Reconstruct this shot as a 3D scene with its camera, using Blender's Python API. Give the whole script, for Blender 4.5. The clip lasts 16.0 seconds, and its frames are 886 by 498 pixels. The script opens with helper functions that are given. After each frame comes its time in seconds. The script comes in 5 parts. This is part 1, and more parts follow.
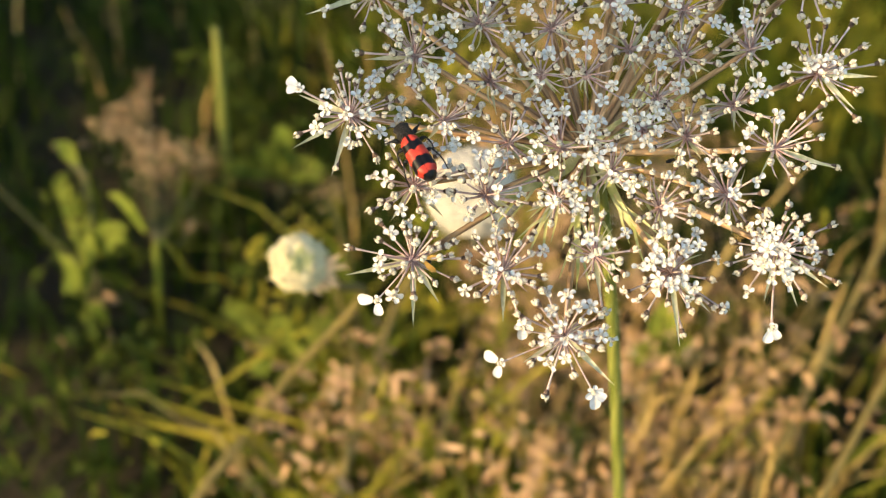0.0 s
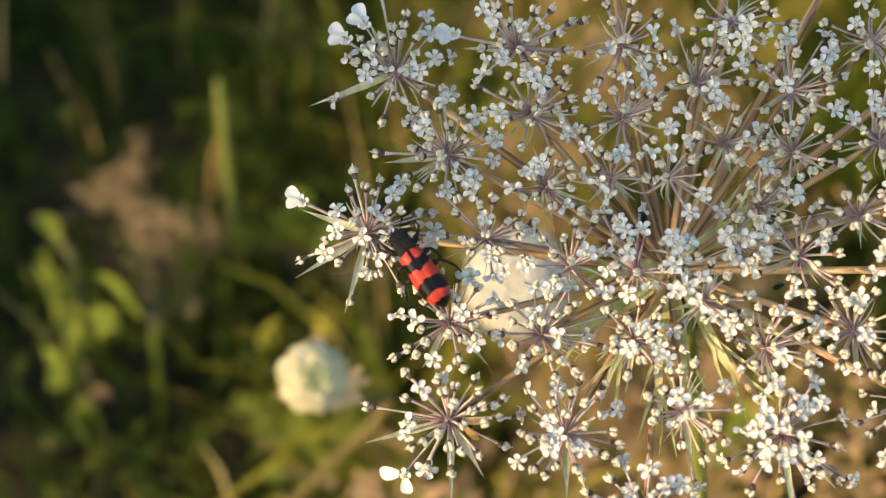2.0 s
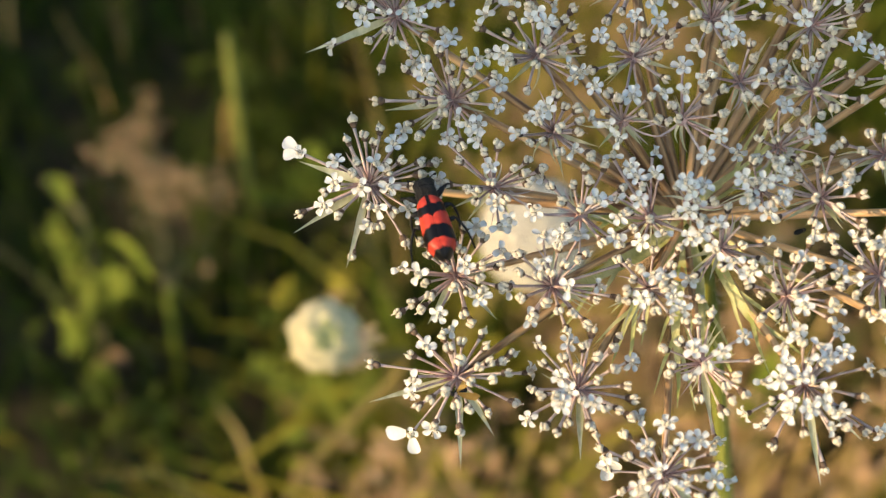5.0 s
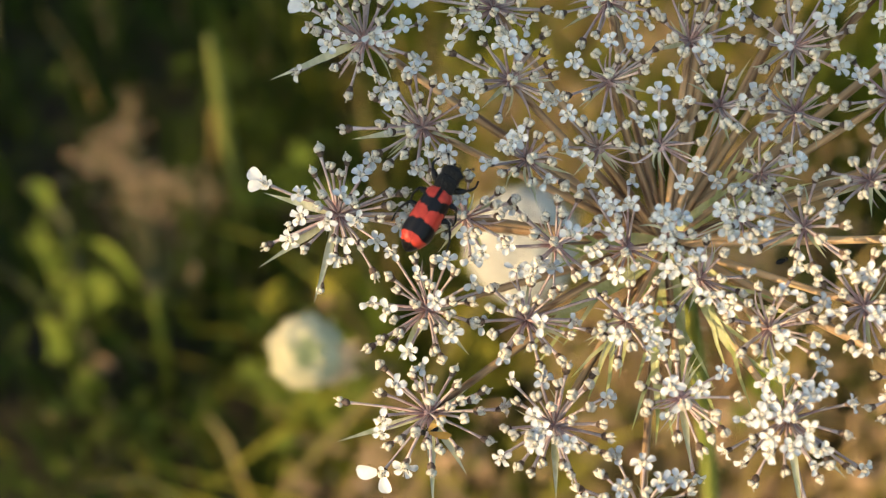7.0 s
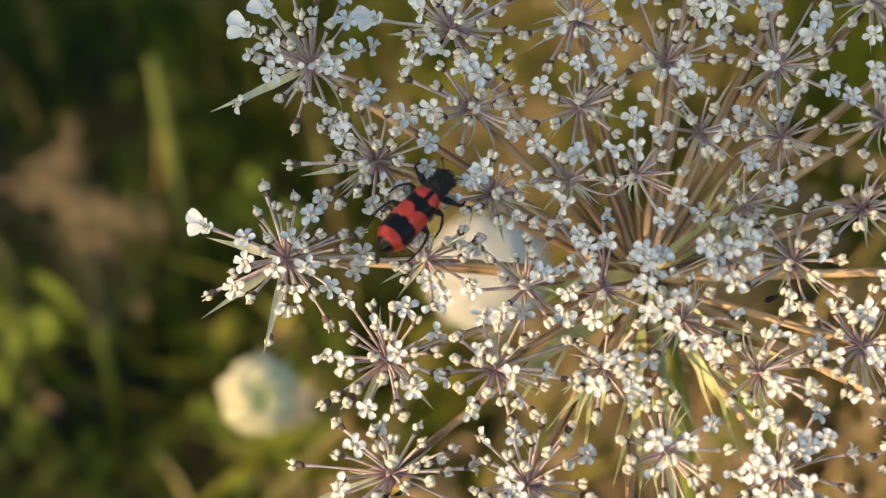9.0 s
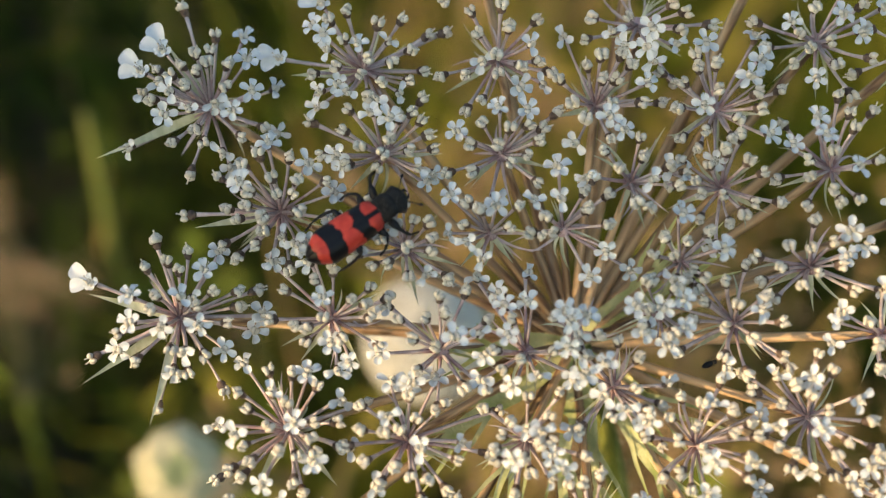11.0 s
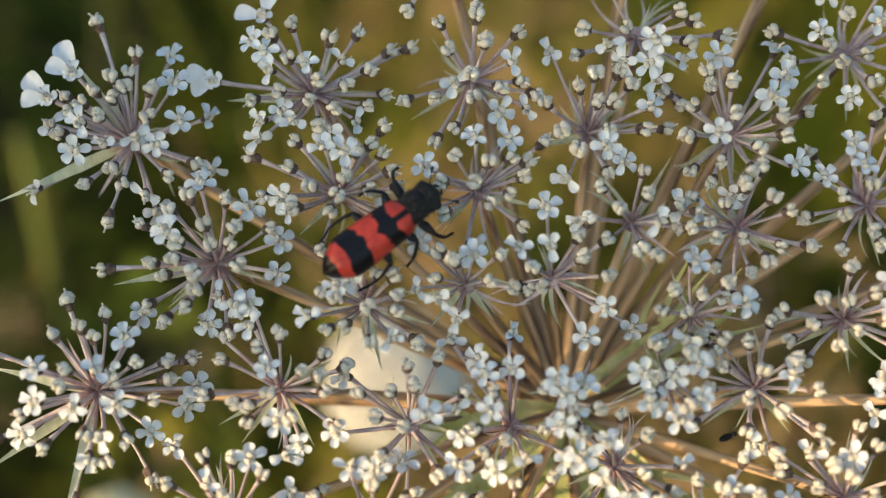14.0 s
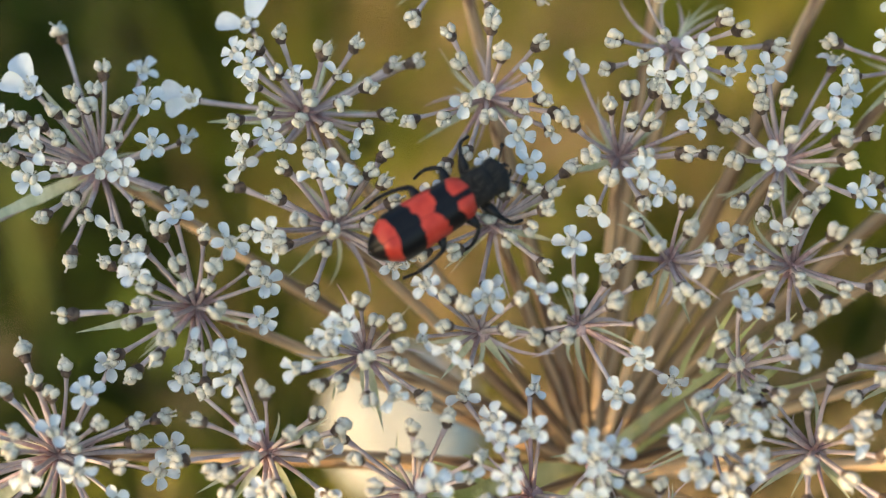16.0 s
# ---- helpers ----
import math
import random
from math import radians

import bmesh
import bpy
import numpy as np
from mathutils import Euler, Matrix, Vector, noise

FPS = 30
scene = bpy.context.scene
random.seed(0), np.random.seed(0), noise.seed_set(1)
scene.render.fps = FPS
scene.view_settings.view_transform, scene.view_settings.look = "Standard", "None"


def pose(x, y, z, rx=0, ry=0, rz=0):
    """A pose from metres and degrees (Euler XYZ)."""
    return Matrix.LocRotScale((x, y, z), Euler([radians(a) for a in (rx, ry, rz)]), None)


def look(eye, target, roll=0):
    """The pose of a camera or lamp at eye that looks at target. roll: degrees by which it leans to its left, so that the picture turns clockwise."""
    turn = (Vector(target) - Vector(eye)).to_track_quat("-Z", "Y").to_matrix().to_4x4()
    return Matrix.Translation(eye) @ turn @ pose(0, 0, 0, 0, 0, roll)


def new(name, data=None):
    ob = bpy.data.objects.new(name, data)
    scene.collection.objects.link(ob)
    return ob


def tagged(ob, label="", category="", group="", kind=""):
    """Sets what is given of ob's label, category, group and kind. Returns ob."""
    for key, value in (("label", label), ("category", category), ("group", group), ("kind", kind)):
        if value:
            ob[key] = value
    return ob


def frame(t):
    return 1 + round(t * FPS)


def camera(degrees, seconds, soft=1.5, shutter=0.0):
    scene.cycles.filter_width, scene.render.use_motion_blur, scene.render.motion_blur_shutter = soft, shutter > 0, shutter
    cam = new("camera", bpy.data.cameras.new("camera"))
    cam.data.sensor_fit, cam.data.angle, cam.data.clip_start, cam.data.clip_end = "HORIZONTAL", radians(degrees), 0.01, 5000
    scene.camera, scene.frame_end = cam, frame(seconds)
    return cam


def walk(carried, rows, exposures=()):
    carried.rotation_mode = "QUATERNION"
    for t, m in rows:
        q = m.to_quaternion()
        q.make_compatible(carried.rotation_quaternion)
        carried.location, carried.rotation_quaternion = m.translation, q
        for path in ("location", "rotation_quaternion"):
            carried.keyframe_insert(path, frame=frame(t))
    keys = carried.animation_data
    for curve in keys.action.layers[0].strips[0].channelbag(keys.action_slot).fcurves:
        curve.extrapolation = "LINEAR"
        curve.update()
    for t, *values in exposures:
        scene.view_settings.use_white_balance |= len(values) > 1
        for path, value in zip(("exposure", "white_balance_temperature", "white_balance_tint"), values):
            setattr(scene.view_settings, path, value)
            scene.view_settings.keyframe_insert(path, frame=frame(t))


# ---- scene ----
cam = camera(36, 16.0, 1.1)
FOCUS = (0.022, 0.0020, 0.4185)
focus_point = new("focus_point")
focus_point.location = FOCUS
focus_point.empty_display_size = 0.002
cam.data.dof.use_dof = True
cam.data.dof.focus_object = focus_point
cam.data.dof.aperture_fstop = 9.2
walk(cam, [
    (0, pose(0.00119, -0.21791, 0.54362, 54.739, -1.604, -1.065)),
    (0.5, pose(-0.00290, -0.20013, 0.53843, 54.844, -1.881, -1.627)),
    (1, pose(-0.00215, -0.18981, 0.53482, 55.557, -1.674, -1.427)),
    (1.5, pose(0.00738, -0.17539, 0.53736, 54.840, -0.357, -0.211)),
    (2, pose(0.00165, -0.15910, 0.53175, 54.199, -0.128, -0.239)),
    (2.5, pose(0.00000, -0.14626, 0.53427, 52.000, -0.005, 0.005)),
    (3, pose(0.00117, -0.14837, 0.52795, 51.024, 0.362, 0.342)),
    (3.5, pose(0.00090, -0.15318, 0.52612, 51.244, 0.740, 0.239)),
    (4, pose(-0.00181, -0.15312, 0.52798, 51.741, 0.953, -0.362)),
    (4.5, pose(0.00021, -0.15620, 0.52535, 52.648, 1.258, -0.429)),
    (5, pose(0.00578, -0.15338, 0.52604, 52.490, 1.671, 0.226)),
    (5.2, pose(0.00071, -0.14922, 0.52792, 52.252, 0.821, -1.180)),
    (7.3, pose(0.01216, -0.14040, 0.53018, 50.391, 2.489, 0.397)),
    (7.5, pose(0.01192, -0.13684, 0.53115, 49.705, 2.540, 0.201)),
    (8, pose(0.01477, -0.13627, 0.52667, 50.455, 2.858, 0.123)),
    (8.5, pose(0.01753, -0.13523, 0.52280, 51.494, 3.283, 0.015)),
    (9, pose(0.01159, -0.12807, 0.52328, 51.211, 2.411, -1.740)),
    (9.2, pose(0.01647, -0.12770, 0.52187, 51.779, 2.953, -0.913)),
    (11.3, pose(0.02056, -0.11530, 0.51147, 54.277, 1.826, -2.190)),
    (11.5, pose(0.02068, -0.11346, 0.51047, 54.165, 1.906, -2.309)),
    (12, pose(0.01747, -0.11029, 0.50835, 54.035, 1.076, -3.634)),
    (12.5, pose(0.01703, -0.10621, 0.50650, 54.363, 1.157, -3.941)),
    (13, pose(0.02134, -0.10151, 0.50578, 54.020, 1.850, -3.966)),
    (13.5, pose(0.02242, -0.09873, 0.50412, 54.233, 2.054, -4.072)),
    (14, pose(0.02109, -0.09528, 0.50289, 54.224, 1.755, -3.541)),
    (14.5, pose(0.02152, -0.09087, 0.50217, 54.313, 1.576, -3.198)),
    (15, pose(0.02009, -0.08652, 0.49969, 55.191, 1.562, -3.391)),
    (15.5, pose(0.02126, -0.08249, 0.49804, 55.344, 1.866, -2.931)),
    (16, pose(0.02189, -0.08075, 0.49476, 55.045, 2.078, -3.136)),
], exposures=[(0.0, 1.64, 7050, 9), (1.0, 1.46, 6850, 9), (5.0, 1.40, 6780, 9), (8.0, 1.33, 6720, 8), (12.0, 1.27, 6620, 8), (14.5, 1.39, 6550, 8), (16.0, 1.60, 6550, 8)])

# ---- light: a low evening sun, clear sky ----
SUN_EL, SUN_AZ = radians(15), radians(240)
TO_SUN = Vector((math.sin(SUN_AZ) * math.cos(SUN_EL), math.cos(SUN_AZ) * math.cos(SUN_EL), math.sin(SUN_EL)))
world = bpy.data.worlds.new("evening_sky")
world.use_nodes = True
scene.world = world
sky = world.node_tree.nodes.new("ShaderNodeTexSky")
sky.sky_type = "NISHITA"
sky.sun_disc = False
sky.ozone_density = 1.2
sky.sun_elevation, sky.sun_rotation = SUN_EL, SUN_AZ
background = world.node_tree.nodes["Background"]
background.inputs[1].default_value = 0.15
world.node_tree.links.new(sky.outputs[0], background.inputs[0])
sun_data = bpy.data.lights.new("sun", "SUN")
sun_data.energy, sun_data.angle, sun_data.color = 2.1, radians(0.53), (1.0, 0.705, 0.40)
sun = new("sun", sun_data)
sun.matrix_world = look(TO_SUN * 5, (0, 0, 0))


# ---- materials ----
def material(name, colour, other, scale=400.0, rough=0.6, bump=0.15, island=0.0, thin=0.0, thin_colour=None, stretch=None, spec=0.3):
    """Two mixed tones by noise, fine relief, an optional share of light let through and a tint for each loose piece."""
    m = bpy.data.materials.new(name)
    m.use_nodes = True
    t = m.node_tree
    n, l = t.nodes, t.links
    bsdf, out = n["Principled BSDF"], n["Material Output"]
    co = n.new("ShaderNodeTexCoord")
    src = co.outputs["Object"]
    if stretch:
        mp = n.new("ShaderNodeMapping")
        mp.inputs["Scale"].default_value = stretch
        l.new(src, mp.inputs[0])
        src = mp.outputs[0]
    big, fine = n.new("ShaderNodeTexNoise"), n.new("ShaderNodeTexNoise")
    big.inputs["Scale"].default_value, fine.inputs["Scale"].default_value = scale, scale * 7
    big.inputs["Detail"].default_value = 3
    l.new(src, big.inputs[0]), l.new(src, fine.inputs[0])
    ramp = n.new("ShaderNodeValToRGB")
    ramp.color_ramp.elements[0].position, ramp.color_ramp.elements[1].position = 0.35, 0.65
    ramp.color_ramp.elements[0].color, ramp.color_ramp.elements[1].color = (*colour, 1), (*other, 1)
    l.new(big.outputs[0], ramp.inputs[0])
    colour_out = ramp.outputs[0]
    if island:
        geo, inf = n.new("ShaderNodeNewGeometry"), n.new("ShaderNodeObjectInfo")
        add = n.new("ShaderNodeMath")
        add.operation = "ADD"
        l.new(geo.outputs["Random Per Island"], add.inputs[0]), l.new(inf.outputs["Random"], add.inputs[1])
        rng = n.new("ShaderNodeMapRange")
        rng.inputs["From Max"].default_value = 2.0
        rng.inputs["To Min"].default_value, rng.inputs["To Max"].default_value = 1 - island, 1 + island
        l.new(add.outputs[0], rng.inputs[0])
        hsv = n.new("ShaderNodeHueSaturation")
        l.new(rng.outputs[0], hsv.inputs["Value"]), l.new(colour_out, hsv.inputs["Color"])
        colour_out = hsv.outputs[0]
    l.new(colour_out, bsdf.inputs["Base Color"])
    bsdf.inputs["Roughness"].default_value = rough
    bsdf.inputs["Specular IOR Level"].default_value = spec
    bmp = n.new("ShaderNodeBump")
    bmp.inputs["Strength"].default_value, bmp.inputs["Distance"].default_value = bump, 0.3 / scale
    l.new(fine.outputs[0], bmp.inputs["Height"]), l.new(bmp.outputs[0], bsdf.inputs["Normal"])
    if thin:
        tr, mix = n.new("ShaderNodeBsdfTranslucent"), n.new("ShaderNodeMixShader")
        if thin_colour:
            tr.inputs[0].default_value = (*thin_colour, 1)
        else:
            l.new(colour_out, tr.inputs[0])
        mix.inputs[0].default_value = thin
        l.new(bsdf.outputs[0], mix.inputs[1]), l.new(tr.outputs[0], mix.inputs[2]), l.new(mix.outputs[0], out.inputs[0])
    return m


PETAL = material("petal_white", (0.675, 0.70, 0.68), (0.77, 0.785, 0.76), 900, 0.55, 0.08, 0.06, 0.22)
CREAM = material("style_base_cream", (0.56, 0.515, 0.395), (0.72, 0.66, 0.53), 1500, 0.5, 0.35, 0.14, 0.1)
OVARY = material("ovary_dark", (0.07, 0.045, 0.033), (0.21, 0.145, 0.10), 2200, 0.65, 0.6, 0.3)
PEDICEL = material("pedicel_mauve", (0.47, 0.375, 0.36), (0.67, 0.57, 0.53), 700, 0.55, 0.25, 0.22, 0.1, stretch=(1, 1, 0.4))
# Brown rays: light end raised to sun gold, dark end lowered for shaded ones.
RAY = material("ray_brown_sun_gold", (0.15, 0.078, 0.04), (0.70, 0.48, 0.255), 1100, 0.36, 0.35, 0.75, stretch=(1, 1, 0.03))
MAUVE = material("stalk_base_mauve", (0.45, 0.30, 0.29), (0.62, 0.46, 0.43), 900, 0.55, 0.25, 0.2, 0.1)
HEADBRACT = material("head_bract_green", (0.38, 0.43, 0.13), (0.68, 0.67, 0.33), 350, 0.5, 0.3, 0.15, 0.2, stretch=(1, 1, 0.3))
BRACT = material("bract_pale_green", (0.50, 0.52, 0.29), (0.76, 0.75, 0.54), 700, 0.5, 0.3, 0.2, 0.3, stretch=(1, 1, 0.3))
STEM = material("stem_green", (0.11, 0.14, 0.022), (0.25, 0.265, 0.06), 900, 0.5, 0.5, 0.1, stretch=(1, 1, 0.05))
# Grass green lowered to near black to imitate shade among the blades.
GRASS = material("grass_shaded", (0.014, 0.032, 0.004), (0.055, 0.083, 0.009), 40, 0.65, 0.3, 0.45, 0.3, spec=0.1)
# Yellow-green of the leaves, raised for the strips the sun reaches.
LEAF = material("leaf_fresh_sunlit", (0.14, 0.195, 0.016), (0.42, 0.37, 0.05), 45, 0.6, 0.3, 0.35, 0.42, spec=0.12)
STRAW = material("straw_dry", (0.42, 0.29, 0.09), (0.62, 0.46, 0.17), 80, 0.65, 0.3, 0.35, 0.15, spec=0.15)
LITTER = material("dry_leaf_brown", (0.29, 0.182, 0.098), (0.57, 0.385, 0.215), 90, 0.8, 0.5, 0.5, 0.1, spec=0.1)
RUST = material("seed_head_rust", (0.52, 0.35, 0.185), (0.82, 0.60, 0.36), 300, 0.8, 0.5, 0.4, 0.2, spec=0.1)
# Soil colour carries the shade that lies under the grass.
SOIL = material("soil_shaded", (0.014, 0.010, 0.005), (0.030, 0.026, 0.010), 60, 0.9, 0.8)
CROWN = material("tree_leaf_green", (0.04, 0.08, 0.015), (0.08, 0.13, 0.025), 60, 0.5, 0.3, 0.3, 0.06)
FRESH = material("weed_leaf_light", (0.105, 0.16, 0.02), (0.235, 0.275, 0.042), 150, 0.6, 0.4, 0.3, 0.35, spec=0.12)
# Leaf green darkened to stand in for shade on the bank's left.
SHADELEAF = material("low_leaf_shaded", (0.018, 0.036, 0.005), (0.075, 0.10, 0.012), 120, 0.6, 0.4, 0.5, 0.25, spec=0.1)
DULL = material("stalk_dull_green", (0.08, 0.09, 0.03), (0.16, 0.14, 0.06), 200, 0.7, 0.4, 0.1)
OLIVE = material("stalk_olive", (0.10, 0.085, 0.024), (0.18, 0.145, 0.045), 200, 0.65, 0.4, 0.1)
DRY = material("stalk_dry_brown", (0.08, 0.055, 0.025), (0.17, 0.115, 0.055), 200, 0.7, 0.4, 0.1)
BARK = material("bark_grey", (0.10, 0.075, 0.05), (0.17, 0.13, 0.09), 60, 0.85, 0.8)
BLACK = material("beetle_black", (0.006, 0.007, 0.008), (0.014, 0.015, 0.016), 2500, 0.40, 0.4, spec=0.2)
# Black hairs toned grey to imitate their glint in the sun.
HAIR = material("beetle_hair_glint", (0.028, 0.026, 0.021), (0.075, 0.066, 0.05), 3000, 0.4, 0.2, spec=0.5)
FUZZ = material("beetle_black_hairy", (0.006, 0.006, 0.006), (0.018, 0.018, 0.016), 3000, 0.7, 0.8, spec=0.25)
AMBER = material("wing_amber", (0.60, 0.33, 0.06), (0.75, 0.47, 0.12), 800, 0.35, 0.2, thin=0.4)


def banded():
    """Elytra: red with a black tip, a middle band and a lobed shoulder band joined along the seam."""
    m = material("elytra_red_black", (0.38, 0.034, 0.022), (0.50, 0.054, 0.032), 900, 0.36, 0.10, spec=0.22)
    t = m.node_tree
    n, l = t.nodes, t.links
    bsdf = n["Principled BSDF"]
    red = bsdf.inputs["Base Color"].links[0].from_socket
    co, sep, nz = n.new("ShaderNodeTexCoord"), n.new("ShaderNodeSeparateXYZ"), n.new("ShaderNodeTexNoise")
    nz.inputs["Scale"].default_value = 1300
    l.new(co.outputs["Object"], sep.inputs[0]), l.new(co.outputs["Object"], nz.inputs[0])

    def calc(op, a, b):
        k = n.new("ShaderNodeMath")
        k.operation = op
        for s, v in zip(k.inputs, (a, b)):
            if isinstance(v, (int, float)):
                s.default_value = v
            else:
                l.new(v, s)
        return k.outputs[0]

    def soft(v, lo, hi):
        k = n.new("ShaderNodeMapRange")
        k.interpolation_type = "SMOOTHSTEP"
        k.inputs["From Min"].default_value, k.inputs["From Max"].default_value = lo, hi
        l.new(v, k.inputs[0])
        return k.outputs[0]

    side = calc("MULTIPLY", calc("ABSOLUTE", sep.outputs[0], 0.0), 1150.0)
    y = calc("ADD", calc("MULTIPLY", sep.outputs[1], 1000.0), calc("MULTIPLY", calc("SUBTRACT", nz.outputs[0], 0.5), 0.9))

    def band(lo, hi, v):
        return calc("MULTIPLY", soft(v, lo - 0.07, lo + 0.07), calc("SUBTRACT", 1.0, soft(v, hi - 0.07, hi + 0.07)))

    bowed = calc("ADD", y, calc("MULTIPLY", calc("MULTIPLY", side, side), 0.10))
    tip = calc("SUBTRACT", 1.0, soft(bowed, -5.42, -5.26))
    middle = band(-4.02, -1.95, bowed)
    vee = calc("MINIMUM", calc("MULTIPLY", side, 0.95), 0.62)
    shoulder = soft(calc("SUBTRACT", y, vee), -0.86, -0.68)
    spot = calc("MULTIPLY", soft(calc("SUBTRACT", y, calc("MULTIPLY", calc("ABSOLUTE", calc("SUBTRACT", side, 1.05), 0.0), 0.42)), 0.92, 1.10), soft(side, 0.22, 0.42))
    seam = calc("MULTIPLY", shoulder, calc("SUBTRACT", 1.0, spot))
    dark = calc("MAXIMUM", calc("MAXIMUM", tip, middle), seam)
    mix = n.new("ShaderNodeMix")
    mix.data_type = "RGBA"
    l.new(dark, mix.inputs[0]), l.new(red, mix.inputs[6])
    mix.inputs[7].default_value = (0.004, 0.004, 0.005, 1)
    l.new(mix.outputs[2], bsdf.inputs["Base Color"])
    return m


ELYTRA = banded()

# ---- shape tools ----
MM = 0.001
TILT = radians(38)
HEAD = Matrix(((1, 0, 0, 0), (0, -math.sin(TILT), math.cos(TILT), 0), (0, -math.cos(TILT), -math.sin(TILT), 0.42), (0, 0, 0, 1)))
TURN = HEAD.to_3x3()


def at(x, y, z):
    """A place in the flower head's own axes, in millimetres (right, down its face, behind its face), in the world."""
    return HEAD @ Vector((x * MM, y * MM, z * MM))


def facing(direction, spin=0.0):
    """A turn that points z along a direction."""
    return Vector(direction).to_track_quat("Z", "Y").to_matrix() @ Matrix.Rotation(spin, 3, "Z")


class Shape:
    """Gathers tubes, balls, blades and petals into one mesh."""

    def __init__(self):
        self.v, self.f, self.m = [], [], []

    def tube(self, pts, radii, sides=6, mat=0):
        pts = [Vector(p) for p in pts]
        if isinstance(radii, (int, float)):
            radii = [radii] * len(pts)
        base, ref = len(self.v), None
        for i, p in enumerate(pts):
            d = (pts[min(i + 1, len(pts) - 1)] - pts[max(i - 1, 0)]).normalized()
            ref = d.orthogonal() if ref is None else (ref - d * ref.dot(d))
            ref.normalize()
            side = d.cross(ref)
            for k in range(sides):
                a = 2 * math.pi * k / sides
                self.v.append(p + (ref * math.cos(a) + side * math.sin(a)) * radii[i])
        for i in range(len(pts) - 1):
            for k in range(sides):
                a, b = base + i * sides + k, base + i * sides + (k + 1) % sides
                self.f.append((a, b, b + sides, a + sides)), self.m.append(mat)
        self.f.append(tuple(range(base + sides - 1, base - 1, -1))), self.m.append(mat)
        self.f.append(tuple(base + (len(pts) - 1) * sides + k for k in range(sides))), self.m.append(mat)
        return self

    def ball(self, centre, radii, turn=None, seg=8, rings=5, mat=0, shape=None):
        base, c = len(self.v), Vector(centre)
        turn = turn or Matrix.Identity(3)
        for i in range(rings + 1):
            a = math.pi * (i + 0.02 if i == 0 else i - 0.02 if i == rings else i) / rings
            for k in range(seg):
                b = 2 * math.pi * k / seg
                u = Vector((math.sin(a) * math.cos(b), math.sin(a) * math.sin(b), math.cos(a)))
                q = Vector((u.x * radii[0], u.y * radii[1], u.z * radii[2]))
                if shape:
                    q = shape(q, u)
                self.v.append(c + turn @ q)
        for i in range(rings):
            for k in range(seg):
                a, b = base + i * seg + k, base + i * seg + (k + 1) % seg
                self.f.append((a, a + seg, b + seg, b)), self.m.append(mat)
        self.f.append(tuple(base + k for k in range(seg))), self.m.append(mat)
        self.f.append(tuple(base + rings * seg + seg - 1 - k for k in range(seg))), self.m.append(mat)
        return self

    def blade(self, pts, widths, up, mat=0, fold=0.25):
        """A leaf blade along pts, folded along its midrib; up is about its face's normal."""
        base = len(self.v)
        pts = [Vector(p) for p in pts]
        for i, p in enumerate(pts):
            d = (pts[min(i + 1, len(pts) - 1)] - pts[max(i - 1, 0)]).normalized()
            s = d.cross(Vector(up))
            s = s.normalized() if s.length > 1e-9 else d.orthogonal()
            n = s.cross(d)
            w = widths[i] / 2
            self.v += [p - s * w + n * w * fold, p, p + s * w + n * w * fold]
        for i in range(len(pts) - 1):
            a = base + 3 * i
            self.f += [(a, a + 1, a + 4, a + 3), (a + 1, a + 2, a + 5, a + 4)]
            self.m += [mat, mat]
        return self

    def petal(self, angle, length, width, z, lift, curl, mat=0, notch=0.08, taper=1.7):
        """An oval petal on a narrow claw, cupped, with a rounded, slightly notched tip that curls inwards; it points out from the z axis."""
        base, n, c, s = len(self.v), 9, math.cos(angle), math.sin(angle)
        for i in range(n):
            t = math.sin(math.pi / 2 * i / (n - 1)) ** 1.1
            e = 2 * (0.06 + 0.935 * t ** taper) - 1
            w = width * max(0.16, math.sqrt(1 - e * e)) / 2
            for k in (-1, -0.5, 0, 0.5, 1):
                r = length * (0.20 + 0.80 * t - (notch * t ** 6 if k == 0 else 0.04 * t ** 5 if abs(k) == 1 else 0))
                h = z + lift * math.sin(t * 1.5) * length - curl * t ** 3 * length * 0.5 + 0.22 * width * k * k * math.sin(math.pi * min(1, t * 0.9)) - 0.04 * width * (k == 0)
                x, y = r, k * w
                self.v.append(Vector((x * c - y * s, x * s + y * c, h)))
        for i in range(n - 1):
            for k in range(4):
                a = base + 5 * i + k
                self.f.append((a, a + 1, a + 6, a + 5)), self.m.append(mat)
        return self

    def join(self, other, matrix):
        base = len(self.v)
        self.v += [matrix @ v for v in other.v]
        self.f += [tuple(base + i for i in f) for f in other.f]
        self.m += other.m
        return self

    def mesh(self, name, mats, smooth=True):
        me = bpy.data.meshes.new(name)
        me.from_pydata([tuple(v) for v in self.v], [], self.f)
        for m in mats if isinstance(mats, (list, tuple)) else [mats]:
            me.materials.append(m)
        me.polygons.foreach_set("material_index", self.m)
        me.polygons.foreach_set("use_smooth", [smooth] * len(self.f))
        me.update()
        return me


def part(name, shape, mats, parent, label="", place=None, kind=""):
    """Links a shape (or a mesh) as one object under a thing or a part."""
    ob = new(name, shape.mesh(name, mats) if isinstance(shape, Shape) else shape)
    ob.parent = parent
    if place is not None:
        ob.matrix_basis = place if isinstance(place, Matrix) else Matrix.Translation(place)
    return tagged(ob, label, kind=kind)


def thing(name, label, category, place, group=""):
    ob = tagged(new(name), label, category, group)
    ob.empty_display_size = 0.01
    ob.location = place
    return ob


def bend(a, b, sag, n=6):
    """Points of a bowed line from a to b; sag is the offset of its middle."""
    a, b, sag = Vector(a), Vector(b), Vector(sag)
    return [a.lerp(b, i / n) + sag * (4 * (i / n) * (1 - i / n)) for i in range(n + 1)]


rnd = random.Random(7)

